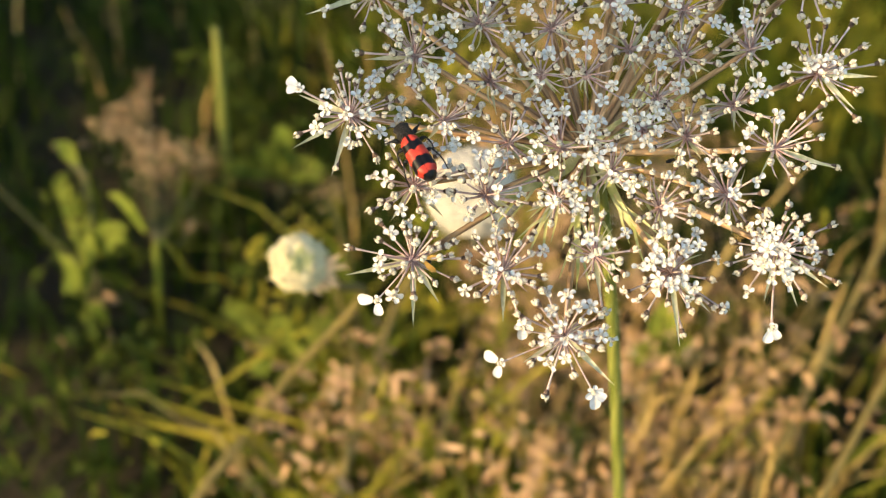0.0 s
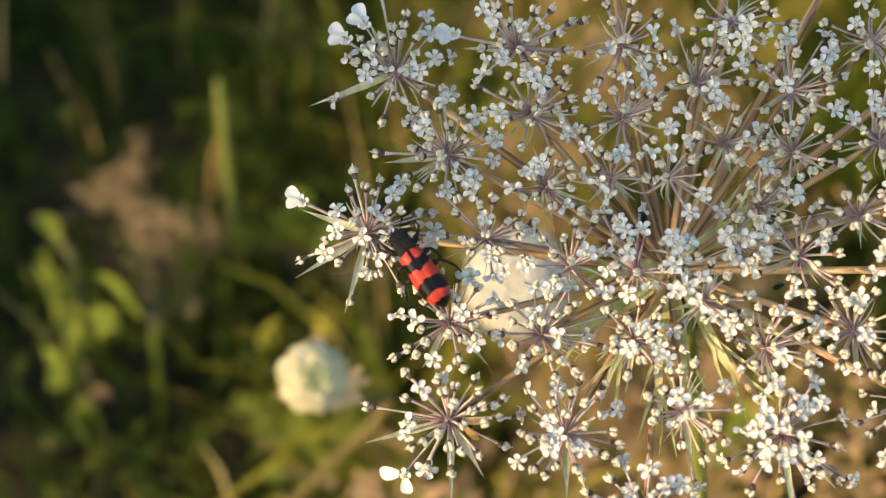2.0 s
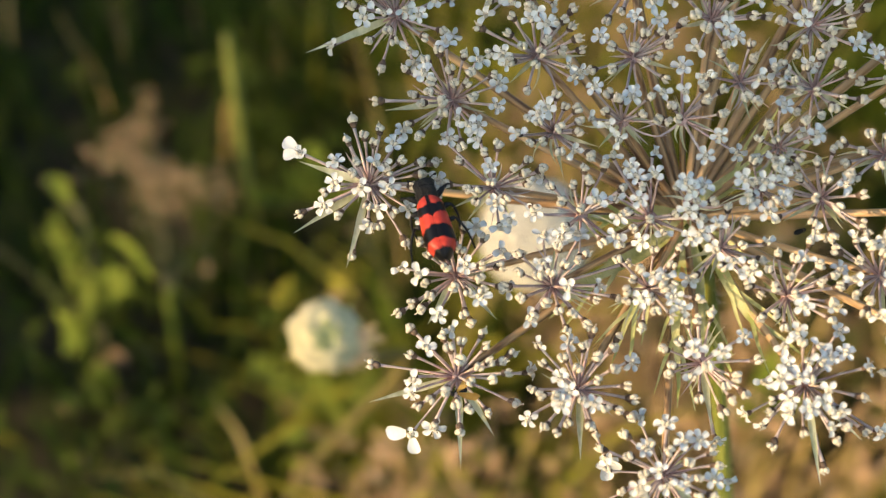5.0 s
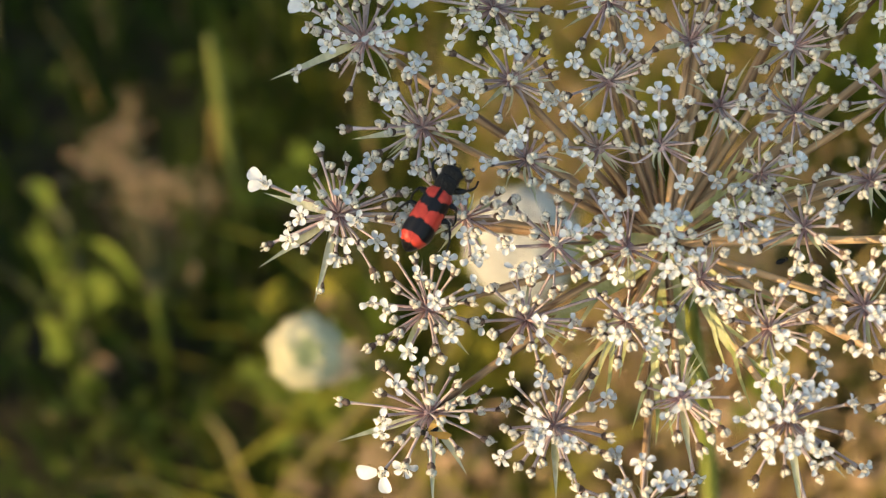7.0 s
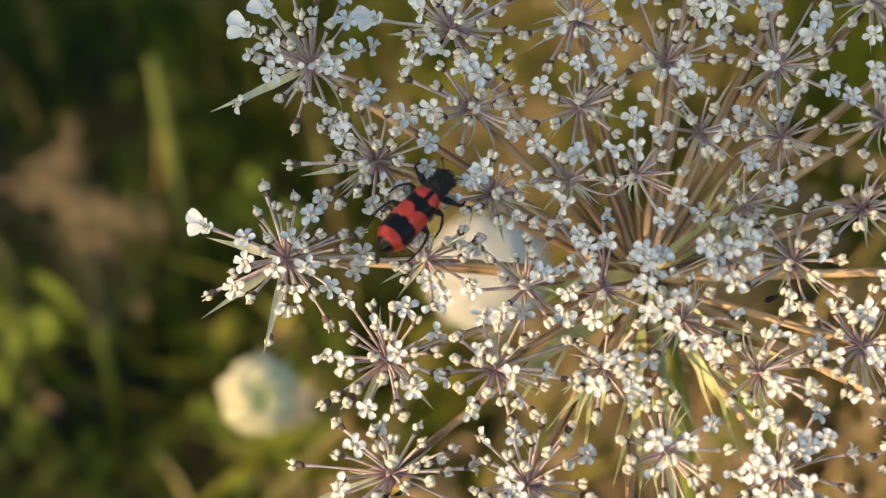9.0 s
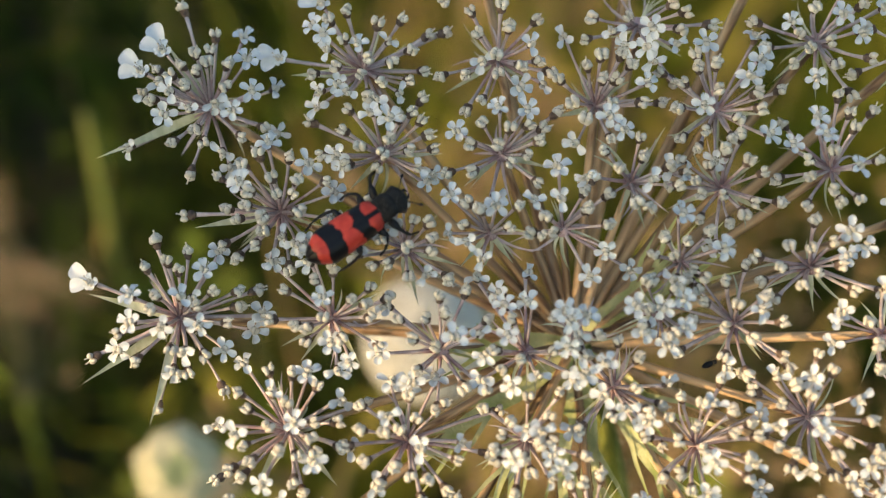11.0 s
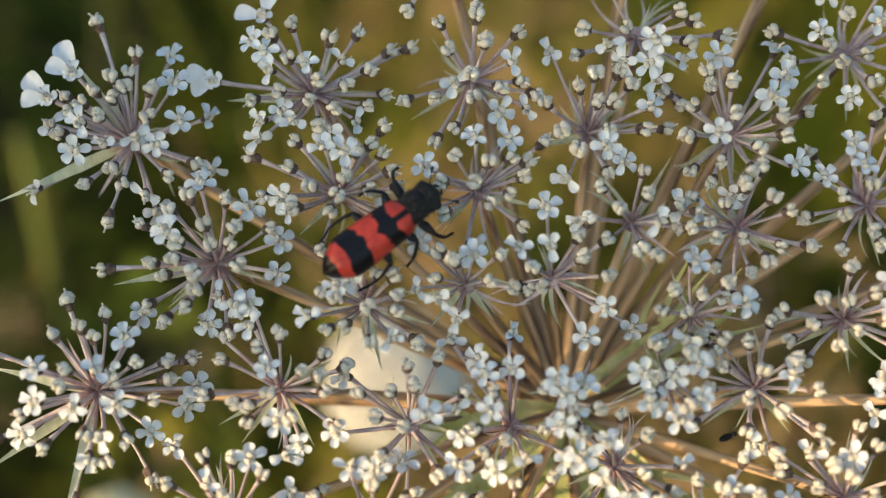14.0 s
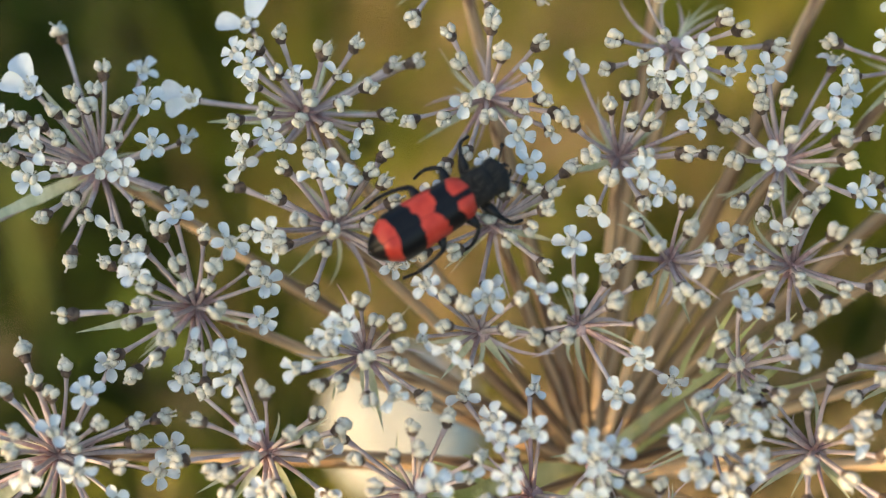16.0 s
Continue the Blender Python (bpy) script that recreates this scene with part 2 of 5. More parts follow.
# ---- ground ----
FLAT, SLOPE = 0.18, 0.7


def ground_z(x, y):
    """Level ground, with a grassy bank that rises behind the flower and levels out again."""
    rise = max(0.0, min(y, 0.75))
    return FLAT + SLOPE * rise * (1 if y < 0.55 else 1 - 0.35 * min(1.0, (y - 0.55) / 0.6)) + 0.004 * noise.noise((x * 9, y * 9, 0.5))


def settle(v):
    """Brings a place laid out on the bank's plan (z from its floor) to where the bank lies."""
    k = 0.5166 / (0.6966 + 0.7 * v[1])
    return Vector((k * v[0], k * (v[1] + 0.218) - 0.218, k * (v[2] - 0.544) + 0.544))


def grounded(path):
    """A path, from its top down, cut off where it enters the ground."""
    out = [Vector(path[0])]
    for p in path[1:]:
        p, last = Vector(p), out[-1]
        above, below = last.z - ground_z(last.x, last.y), p.z - ground_z(p.x, p.y)
        if below <= 0:
            out.append(last.lerp(p, above / (above - below)))
            return out
        out.append(p)
    return out


def make_ground():
    steps = [-220, -60, -20, -8, -4, -2.5, -1.6] + [-1.0 + 0.04 * i for i in range(54)] + [1.3, 1.8, 2.5, 4, 8, 20, 60, 220]
    s = Shape()
    n = len(steps)
    for y in steps:
        for x in steps:
            near = max(0.0, 1 - math.hypot(x, y) / 3)
            s.v.append(Vector((x, y, ground_z(x, y) + near * 0.006 * noise.noise((x * 21, y * 21, 3)))))
    for j in range(n - 1):
        for i in range(n - 1):
            s.f.append((j * n + i, j * n + i + 1, (j + 1) * n + i + 1, (j + 1) * n + i)), s.m.append(0)
    return tagged(new("ground", s.mesh("ground", SOIL)), "bare soil of a grassy bank, darkened for shade", "ground", kind="structure")


make_ground()

# ---- wild carrot in flower ----
STEM_FOOT = at(38 + 26, 6.6 + 7.88 * 21.6, 14 + 6.16 * 21.6)
STEM_FOOT.z = ground_z(STEM_FOOT.x, STEM_FOOT.y)
carrot = thing("wild_carrot", "wild carrot with a flat white flower head, green stem", "flower", STEM_FOOT)
HUB = Vector((37.1, 5.2, 13.0))


def local(x, y, z):
    return at(x, y, z) - STEM_FOOT


def carrot_stem():
    s = Shape()
    pts, lean = [local(*HUB)], 0
    for length, dx in ((4, 1.6), (12, 3.9), (25, 6.4), (45, 9.5), (60, 11.5), (90, 15.4), (130, 19.9), (180, 24.4)):
        pts.append(local(HUB.x + dx, HUB.y + 7.88 * length / 10, HUB.z + 6.16 * length / 10))
    pts.append(Vector((0, 0, -0.01)))
    radii = [0.0023, 0.0018, 0.0014, 0.00138, 0.00142] + [0.00145] * 3 + [0.0017, 0.0019]
    s.tube(pts, radii, 14)
    for i, v in enumerate(s.v):
        if i % 2:
            centre = pts[i // 14]
            s.v[i] = centre + (v - centre) * 0.88
    part("stem", s, STEM, carrot, "ribbed green stem")
    hairs = Shape()
    for k in range(240):
        i = rnd.randrange(2, 8)
        f = rnd.random()
        p, d = pts[i].lerp(pts[i + 1], f), Vector((rnd.uniform(-1, 1), rnd.uniform(-1, 1), rnd.uniform(-0.2, 0.4))).normalized()
        hairs.tube([p + d * 0.0014, p + d * (0.0022 + rnd.random() * 0.0006)], [0.00005, 0.00001], 3)
    tagged(part("stem_hairs", hairs, BRACT, carrot, "short pale hairs"), kind="stuff")


carrot_stem()


def lumpy(r, amount):
    """Pushes a ball's surface in and out a little."""
    seed = r.random() * 50
    return lambda q, u: q * (1 + amount * noise.noise((u.x * 1.9 + seed, u.y * 1.9, u.z * 1.9)))


def style_lobes(s, r, h, size=1.0):
    """The two swollen cream style bases, split by a furrow, with their short styles."""
    for sgn in (-1, 1):
        s.ball((sgn * 0.00034 * size, 0.00008 * r.uniform(-1, 1), h + 0.00008 * r.random()), (0.00037 * size, 0.00048 * size, 0.00040 * size), None, 9, 6, 1, lumpy(r, 0.3))
        for turn in (1, -1):
            if r.random() < 0.8:
                s.ball((sgn * r.uniform(0.15, 0.36) * 0.001 * size, turn * r.uniform(0.28, 0.42) * 0.001 * size, h - r.uniform(0.06, 0.24) * 0.001), (0.00029 * size, 0.00026 * size, 0.00028 * size), None, 7, 5, 1, lumpy(r, 0.25))
        if r.random() < 0.62:
            bow, side = r.uniform(0.1, 0.42) * 0.001, r.uniform(-0.25, 0.25) * 0.001
            top = (sgn * (0.00016 + bow), side, h + r.uniform(0.00055, 0.00095))
            s.tube([(sgn * 0.00020, 0, h + 0.00022), (sgn * (0.00018 + bow * 0.4), side * 0.4, h + 0.00052), top], [0.00017, 0.00011, 0.00009], 5, 1)
            s.ball(top, (0.00014, 0.00014, 0.00012), None, 5, 4, 1)


def bud_shape(seed):
    """A young fruit: dark bristly ovary, two cream style lobes and short styles; z runs out along its stalk."""
    r, s = random.Random(seed), Shape()
    s.ball((0, 0, 0.00058), (0.00057, 0.00050, 0.00072), None, 10, 7, 0, lumpy(r, 0.25))
    for k in range(16):
        a, h = r.random() * 6.28, r.uniform(0.0001, 0.0010)
        d = Vector((math.cos(a), math.sin(a), 0.3))
        s.tube([Vector((0, 0, h)) + d * 0.0004, Vector((0, 0, h)) + d * r.uniform(0.00062, 0.0008)], [0.00006, 0.000015], 3, 0)
    style_lobes(s, r, 0.00138, r.uniform(1.0, 1.2))
    return s


def flower_shape(seed, big=0):
    """An open floret: notched white petals, some of them fallen, round a cream centre on a dark ovary; the outermost may bear enlarged petals."""
    r, s = random.Random(seed), Shape()
    s.ball((0, 0, 0.0005), (0.00046, 0.00044, 0.0006), None, 8, 6, 0, lumpy(r, 0.2))
    style_lobes(s, r, 0.00122, 0.86)
    start = r.random() * 6.28 if not big else 0.0
    lost = 0 if big else r.choice((0, 0, 0, 0, 1, 1, 1, 2, 3))
    gone = [(seed + 2 * k) % 5 for k in range(lost)]
    for k in range(5):
        a = start + 2 * math.pi * k / 5 + r.uniform(-0.16, 0.16)
        length, width = (0.0012 if big else 0.00170) * r.uniform(0.86, 1.08), (0.0009 if big else 0.00102) * r.uniform(0.85, 1.12)
        if k in gone:
            continue
        if big and k == 0:
            spread = 0.0 if seed % 2 else 0.55
            s.petal(a - 0.36 - spread, 0.0036, 0.0021, 0.00110, 0.05, 0.12, 2, 0.02, 1.25)
            s.petal(a + 0.48 + spread, 0.0028, 0.0018, 0.00116, 0.14, 0.15, 2, 0.03, 1.25)
        elif big and k in (1, 4) and seed % 2 == 0:
            continue
        elif big == 2 and k in (1, 4):
            s.petal(a, 0.0019, 0.0013, 0.00112, 0.10, 0.1, 2, 0.05, 1.4)
        else:
            s.petal(a, length, width, 0.00105, r.uniform(0.0, 0.45), r.uniform(0.05, 0.65), 2, r.uniform(0.08, 0.26), 1.6)
            if r.random() < 0.3:
                d = Vector((math.cos(a + 0.6), math.sin(a + 0.6), 0))
                top = d * 0.0009 + Vector((0, 0, 0.0017 + r.random() * 0.0003))
                s.tube([d * 0.0003 + Vector((0, 0, 0.001)), top], 0.00004, 3, 1)
                s.ball(top, (0.00013, 0.00013, 0.00010), None, 5, 3, 1)
    return s


BUD_SHAPES = [bud_shape(i) for i in range(9)]
BUDS = [s.mesh("bud", [OVARY, CREAM]) for s in BUD_SHAPES]
FLOWERS = [flower_shape(20 + i).mesh("flower", [OVARY, CREAM, PETAL]) for i in range(20)]
BIG = [flower_shape(seed, grown).mesh("flower", [OVARY, CREAM, PETAL]) for seed, grown in ((40, 1), (41, 2), (43, 1))]
made_buds = [0]


def ray_to(hub, hx, hy):
    ray = Shape()
    out = Vector((hx, hy, 0)) - Vector((HUB.x, HUB.y, 0))
    reach = out.length
    sag = TURN @ Vector((out.x * 0.05, out.y * 0.05, 0.06 * reach)) * MM
    turn = facing(hub - at(*HUB))
    line = [turn.transposed() @ p for p in bend((0, 0, 0), hub - at(*HUB), sag, 8)]
    thick = 0.00034 + 0.0000035 * reach + 0.00008 * rnd.random()
    ray.tube(line, [thick * (1.40 - 0.42 * i / 8) for i in range(9)], 14)
    for i, v in enumerate(ray.v):
        if i % 2:
            centre = line[i // 14]
            ray.v[i] = centre + (v - centre) * 0.86
    part("ray", ray, RAY, carrot, "", Matrix.Translation(at(*HUB) - STEM_FOOT) @ turn.to_4x4())
    return out, reach


def umbellet(hx, hy, hz, buds, flowers, large=(), bracts=()):
    """One small umbel at a hub (in the head's axes, millimetres); the tips are given across the face from the hub."""
    hub = at(hx, hy, hz)
    out, reach = ray_to(hub, hx, hy)
    tilt = out.normalized() * min(0.55, reach / 80)
    axis = (TURN @ Vector((tilt.x, tilt.y, -1))).normalized()
    body = Shape().ball((0, 0, 0), (0.0010, 0.0010, 0.0009), facing(axis), 10, 6, 0)
    for k in range(12):
        a = 2 * math.pi * k / 12
        body.ball(facing(axis) @ Vector((math.cos(a) * 0.0007, math.sin(a) * 0.0007, 0.0003)), (0.0003,) * 3, None, 6, 4, 0)
    holder = part("umbellet", body, MAUVE, carrot, "", hub - STEM_FOOT)
    single = made_buds[0] < 300
    stalks, rest = Shape(), Shape()
    view = TURN @ Vector((0, 0, -1))
    known = [q[:2] for q in list(buds) + list(flowers) + list(large)]
    limit = min(8.0, max(math.hypot(*q) for q in known)) * 0.78
    more = ([], [])
    extra, white = (12, 0.55) if hy > 20 and hx > 45 or hy > 35 else (8, 0.2) if hy > 10 else (10, 0.4) if hx < 5 else (6, 0.35) if hx < 25 else (3, 0.3)
    for _ in range(4 * extra):
        a, r = rnd.random() * 6.28, limit * math.sqrt(rnd.random())
        q = (r * math.cos(a), r * math.sin(a))
        if len(more[0]) + len(more[1]) < extra and min(math.hypot(q[0] - k[0], q[1] - k[1]) for k in known) > 1.3:
            known.append(q)
            more[rnd.random() < white].append(q)
    for group, kind in ((list(buds) + more[0], "bud"), (list(flowers) + more[1], "flower"), (large, "large")):
        for dx, dy, *form in group:
            r = math.hypot(dx, dy)
            up = 0.85 * math.sqrt(max(64 - r * r, 2.6)) + rnd.uniform(-0.5, 0.5)
            tip = TURN @ Vector((dx, dy, -up)) * MM
            side = TURN @ Vector((dx, dy, 0)) * MM
            path = bend((0, 0, 0), tip, side * 0.09 + view * (-0.05 * r * MM), 4)
            w = rnd.uniform(0.00015, 0.00022)
            shape = Shape() if single else stalks
            foot = rnd.randrange(0, 3)
            start = len(shape.m)
            shape.tube(path, [w * 1.35, w * 1.1, w, w * 0.95, w * 1.35], 6, 0)
            for k in range(start, start + 6 * foot):
                shape.m[k] = 1
            if single:
                part("pedicel", shape, [PEDICEL, MAUVE], holder)
            wobble = Vector((rnd.uniform(-1, 1), rnd.uniform(-1, 1), rnd.uniform(-1, 1))) * 0.16
            along = (path[-1] - path[-2]).normalized()
            spin, size = rnd.random() * 6.28, rnd.uniform(0.82, 1.02)
            if kind == "bud":
                d = along + side.normalized() * 0.2 + wobble
                place = Matrix.Translation(tip) @ facing(d, spin).to_4x4() @ Matrix.Scale(size, 4)
                if single:
                    made_buds[0] += 1
                    part("bud", rnd.choice(BUDS), None, holder, "", place)
                else:
                    rest.join(rnd.choice(BUD_SHAPES), place)
            elif kind == "flower":
                d = along * 0.65 + view * 0.6 + wobble * 3
                part("flower", rnd.choice(FLOWERS), None, holder, "", Matrix.Translation(tip) @ facing(d, spin).to_4x4() @ Matrix.Scale(size, 4))
            else:
                z = (along * 0.5 + view).normalized()
                x = TURN @ Vector((dx, dy, 0))
                x = (x - z * x.dot(z)).normalized()
                turn = Matrix((x, z.cross(x), z)).transposed()
                part("flower", BIG[form[0] if form else 1], None, holder, "outer floret with enlarged white petals", Matrix.Translation(tip) @ turn.to_4x4() @ Matrix.Scale(rnd.uniform(0.9, 1.05), 4))
    for dx, dy, *wide in bracts:
        broad = math.hypot(dx, dy) > 7.9
        end = TURN @ Vector((dx, dy, -3.2 if broad else -1.2)) * MM
        w = wide[0] * MM if wide else 0.0010 if broad else 0.0006
        part("bracteole", Shape().blade(bend((0, 0, 0), end, TURN @ Vector((0, 0, 0.5)) * MM, 5), [w * 0.6, w, w * 1.15, w * 0.8, w * 0.4, 0.00003], TURN @ Vector((0.3, 0.2, -1)), 0, 0.35), BRACT, holder, "narrow pale green bracteole")
    for k in range(9):
        a = rnd.random() * 6.28
        far = rnd.uniform(3.0, 6.8)
        end = TURN @ Vector((math.cos(a) * far, math.sin(a) * far, rnd.uniform(-1, 1.5))) * MM
        curl = TURN @ Vector((-math.sin(a) * rnd.uniform(-0.9, 0.9), math.cos(a) * rnd.uniform(-0.9, 0.9), 0.6)) * MM
        w = rnd.uniform(0.7, 1.2)
        part("bracteole", Shape().blade(bend((0, 0, 0), end, curl, 6), [0.0003 * w, 0.00038 * w, 0.0004 * w, 0.00034 * w, 0.00026 * w, 0.00016 * w, 0.00002], TURN @ Vector((0.2, 0.1, -1)), 0, 0.3), PEDICEL if k % 2 else BRACT, holder)
    if rest.v:
        part("pedicel_mass", stalks, [PEDICEL, MAUVE], holder, kind="stuff")
        part("bud_mass", rest, [OVARY, CREAM], holder, kind="stuff")


def wild_umbellet(hx, hy, hz, radius, n_buds, n_flowers):
    """A small umbel with tips spread evenly."""
    spots = []
    for k in range(n_buds + n_flowers):
        r, a = radius * math.sqrt((k + 0.7) / (n_buds + n_flowers)), 2.4 * k + hx
        spots.append((round(r * math.cos(a), 1), round(r * math.sin(a), 1)))
    rnd.shuffle(spots)
    umbellet(hx, hy, hz, spots[:n_buds], spots[n_buds:], (), [(radius, 2), (-radius * 0.7, radius * 0.6)])


umbellet(-4.3, -24.2, 7.6,
         [(-2.1, -10.6), (-0.4, -4.9), (1.4, -7), (2.7, -3.6), (-4.4, -3.5), (-0.3, -2.8), (-3, 4), (-0.5, 2.8), (-1.7, 6.9), (3.7, 3.7), (5.9, 2.7)],
         [(4.1, -7.4), (4.8, -4.4), (7.3, -1.3), (5.3, -0.9), (-6.9, -1.6), (-3, -1), (-4.2, 1.2), (1.4, 0.1), (3.5, 1.3), (-8.6, 4.1), (1.9, 5.3), (2.4, 6.9), (7.6, 2.9)], [(-4.4, -6.2, 2), (-7.0, -4.2, 2)], [(-4.2, -7.2), (-12.6, 5.5)])
umbellet(3.5, -11.8, 6.2,
         [(-5.7, -3.4), (-2.9, -4.4), (-9.5, 0), (-4.6, 0), (-2.2, -1.7), (0.4, -1.2), (0, -2.9), (1.6, -5), (2.3, -2.5), (2.3, 0.6), (-0.9, 0.8), (-5.4, 3.4), (-0.8, 2.3), (-1.9, 3.6)],
         [(-0.7, -6.9), (3.5, -4.7), (1, 3), (6.4, -1.5), (3.5, 3.9), (5.7, 1.3)], [], [(-9.4, 1.6), (-4.8, 4.1)])
umbellet(13.7, -27.9, 7.3,
         [(-1.3, -5.1), (-1.5, -2), (1.9, -3.4), (4.3, -4.2), (0.6, 0), (3, 0.4), (5, -0.8), (6.3, 1.1), (8.7, -3.3), (6.9, -2.9), (-0.1, 1.2), (1.9, 2.1), (0.5, 3.4), (-4.8, 1.1), (-2.4, 0.8)],
         [(-5.0, -4.3), (2.9, -1.8), (-3.2, -1.3), (-1.7, 3.5), (-5.1, 4.5), (3.9, 3.5), (-4, -3)], [(-9.0, -1.3, 2), (-4.2, -7.2, 0)], [(-8.2, 0.8), (2.7, -6.1)])
umbellet(15.6, -17.8, 6.3,
         [(-7.2, -3.5), (-3.6, -1.9), (-3.1, -4.3), (-1.9, -0.1), (0.5, -0.6), (1.9, -2.8), (4.2, -4.9), (4.1, -2.6), (5.1, 0.2), (2.6, 0.4), (-6.1, 0.4), (0.2, 0.5), (-3.3, 1.5), (-0.6, 1.7)],
         [(-0.8, -3.8), (-4.2, 2.1), (5.4, 2.5), (1, -2.9)], [], [(6.8, 0.3), (-4, 3.9)])
umbellet(29.3, -28.3, 6.9,
         [(-2.8, -4), (0.2, -4.2), (-2.3, -1.5), (0.9, -1.8), (3.7, -2.8), (-0.3, 0.6), (-0.4, 2.4), (-3.6, 2.2), (-6.1, 2), (1.7, 1.7), (4.7, 2.4), (-2, 5), (-3.7, 5.6)],
         [(3.1, -0.2), (1.6, 4.1), (4.5, 3.7)], [], [(-6.3, 3.8), (-1.9, 2.7)])
umbellet(29.1, -17.2, 5.8,
         [(-2.1, -2.4), (-0.5, -0.2), (0.6, 1.3), (-3.2, -0.5), (-3.1, 2.2), (-5.6, 2.1), (2.3, -2), (3.3, -0.4), (3.1, 3.5), (5.5, -3.4)],
         [(-0.3, -4), (2.7, -4.2), (-5, -2.2), (-1.6, 5.1)], [], [(-4.5, 3.6), (5.6, 2)])
umbellet(40.2, -22.2, 5.9,
         [(-2.9, 0.2), (-1.8, 1.9), (0.8, 0.4), (0, -4.1), (3.7, 0.6), (2.2, -4.3), (-4.2, -1.9), (1.2, -1.6), (0.1, -1.6), (-1.4, -3), (0.5, 4)],
         [(-3.2, -7.6), (2, 3.7), (-2.8, 4.5), (4.8, -1.4)], [], [(-5.3, 1.2), (2.1, 2.4)])
umbellet(45.7, -31.5, 6.6,
         [(-5.3, 0), (-6, 2), (-1.9, 0.4), (3, 1.8), (6.8, 0.9), (3.8, 0), (2.7, 6.5)],
         [(-3.6, 1.8), (-2, 3.2), (0.6, 1.6), (0.1, 3.6), (2.7, 3.4), (0.7, 4.8)], [], [(4.7, 4.1)])
umbellet(43.7, -13.2, 4.9,
         [(-3.2, -2.8), (-2, -0.8), (0.2, -1.7), (0.2, -3.9), (-0.5, 2.2), (2.7, -0.8), (-2.9, 1.5)],
         [(1.3, 0.4), (-5.2, -0.5), (4.5, -0.4)], [], [(-1.6, 3.6), (1.1, 5.4), (4.1, -6.1)])
umbellet(54.0, -21.0, 5.3,
         [(-6.1, -3.8), (-4.3, -2.1), (-4.9, 0.2), (-2.8, -5), (-1.2, -3.7), (-1.1, -1.2), (-2.4, 2.5), (0.6, 1.6), (2.9, 0.7), (0.1, 3.4), (-4.6, 3.1), (-3, 4.2), (5.6, -1.1)],
         [(-2.9, -0), (4.2, -7.2), (2.2, -2.9), (4.1, 3.6), (-1.3, -7.3), (4.1, -4.9)], [], [(-5.7, 3.1), (-0.5, 5.8), (5.3, 0.8)])
umbellet(53.9, -12.0, 4.5,
         [(-3.3, 0.8), (-1.1, 0.9), (-2.4, -1.7), (-0.5, -3.1), (1.3, -1.9), (2.7, -0.8), (1.9, 1.8), (-6, -0.1), (-4.7, -2.7), (-0.7, 3.8), (4.5, 2.1), (1.1, -4.6)],
         [(-6.2, -1.6), (-1.8, 6.1)], [], [(-5.8, 1.8), (4.9, 3.2), (-3.5, -0.7)])
umbellet(66.1, -28.5, 5.7,
         [(-6.9, -1.8), (-6.3, 1.2), (-3.4, 0.3), (-0.3, 1.1), (-4.1, 3.1), (2, 6.2), (-0.2, 3.5), (3.4, 3.1), (-1.8, -2.3)],
         [(-4.4, -1.1), (-1.8, 4.9), (2.6, 0.2), (0.7, -1.5)], [(6.5, -2.8)], [(-0.9, 6.9), (-5.6, 4.5)])
umbellet(66.5, -13.5, 4.2,
         [(0.1, -7.2), (0.4, -5), (0.6, -3.4), (2.9, -5.2), (-3.7, 1.1), (-4.1, 3.7), (-1.5, -1.3), (-1.7, 2.2), (0.5, 3.5), (-5.6, -4.5), (-6.5, 0.8), (2.7, -0.2)],
         [(-2.8, -5.1), (-5.7, -2.3), (0.3, 0.6)], [], [(-6.7, 1.8), (0.4, 6)])
umbellet(63.2, -2.6, 3.3,
         [(-4.3, 0.1), (-0.9, 0.6), (0.9, 0.1), (-2.6, 1.8), (-4.9, 3.1), (-6.1, 1.2), (-6.4, -1.1), (2.4, 2.6), (-1.6, -1.6), (-3.7, -2), (0.4, -2)],
         [(4.5, -1.8), (5.6, 2.8)], [], [(-0.3, 5), (-5.5, 2.2)])
umbellet(54.2, 3.3, 3.0,
         [(0.5, -5.7), (-1.9, -4), (-3.9, -2.2), (-5, -4.5), (-4.4, -5.5), (-1.1, -1.7), (1.6, -2.5), (-7.3, -2.2), (-5.2, -0.5), (-2.3, 0.3), (3, 0), (0.2, 1.2), (3.2, 3.3), (-2.4, 2.9), (-6.4, 2.4), (4.1, 4.5)],
         [(-2.4, 4.2)], [], [(2.5, 4.3), (-5.6, 3.1), (2.6, 3.5)])
umbellet(48.7, -3.9, 3.9,
         [(-3.9, 1.8), (-3.6, -0.6), (0.5, 2.7), (1, 1.7), (-0.5, -1.5)],
         [(-1.5, 1.7), (2.9, -0.9), (-1, -4.7)])
umbellet(45.9, 1.9, 3.4,
         [(-2.1, -3.1), (-2.4, 1), (0, 1.5)],
         [(-3.3, -1.1), (-3, 1.4), (-0.7, -1.1), (-0.4, 3.6), (1.1, 1.4), (1.5, -1.4)])
umbellet(40.2, 9.9, 2.8,
         [(0.1, -4.7), (1.8, -3), (1.1, -0.2), (-4, 3.3), (3.7, 1.4), (3.8, 5.5), (-3.8, -4.4), (-1, 2.1)],
         [(-4, -2.1), (-1.1, -2.7), (4.7, -0.3), (-1.7, 0.2), (2.6, 3.2), (-4.7, 4.2)], [], [(-5.1, 1.3), (-1.9, 4.4)])
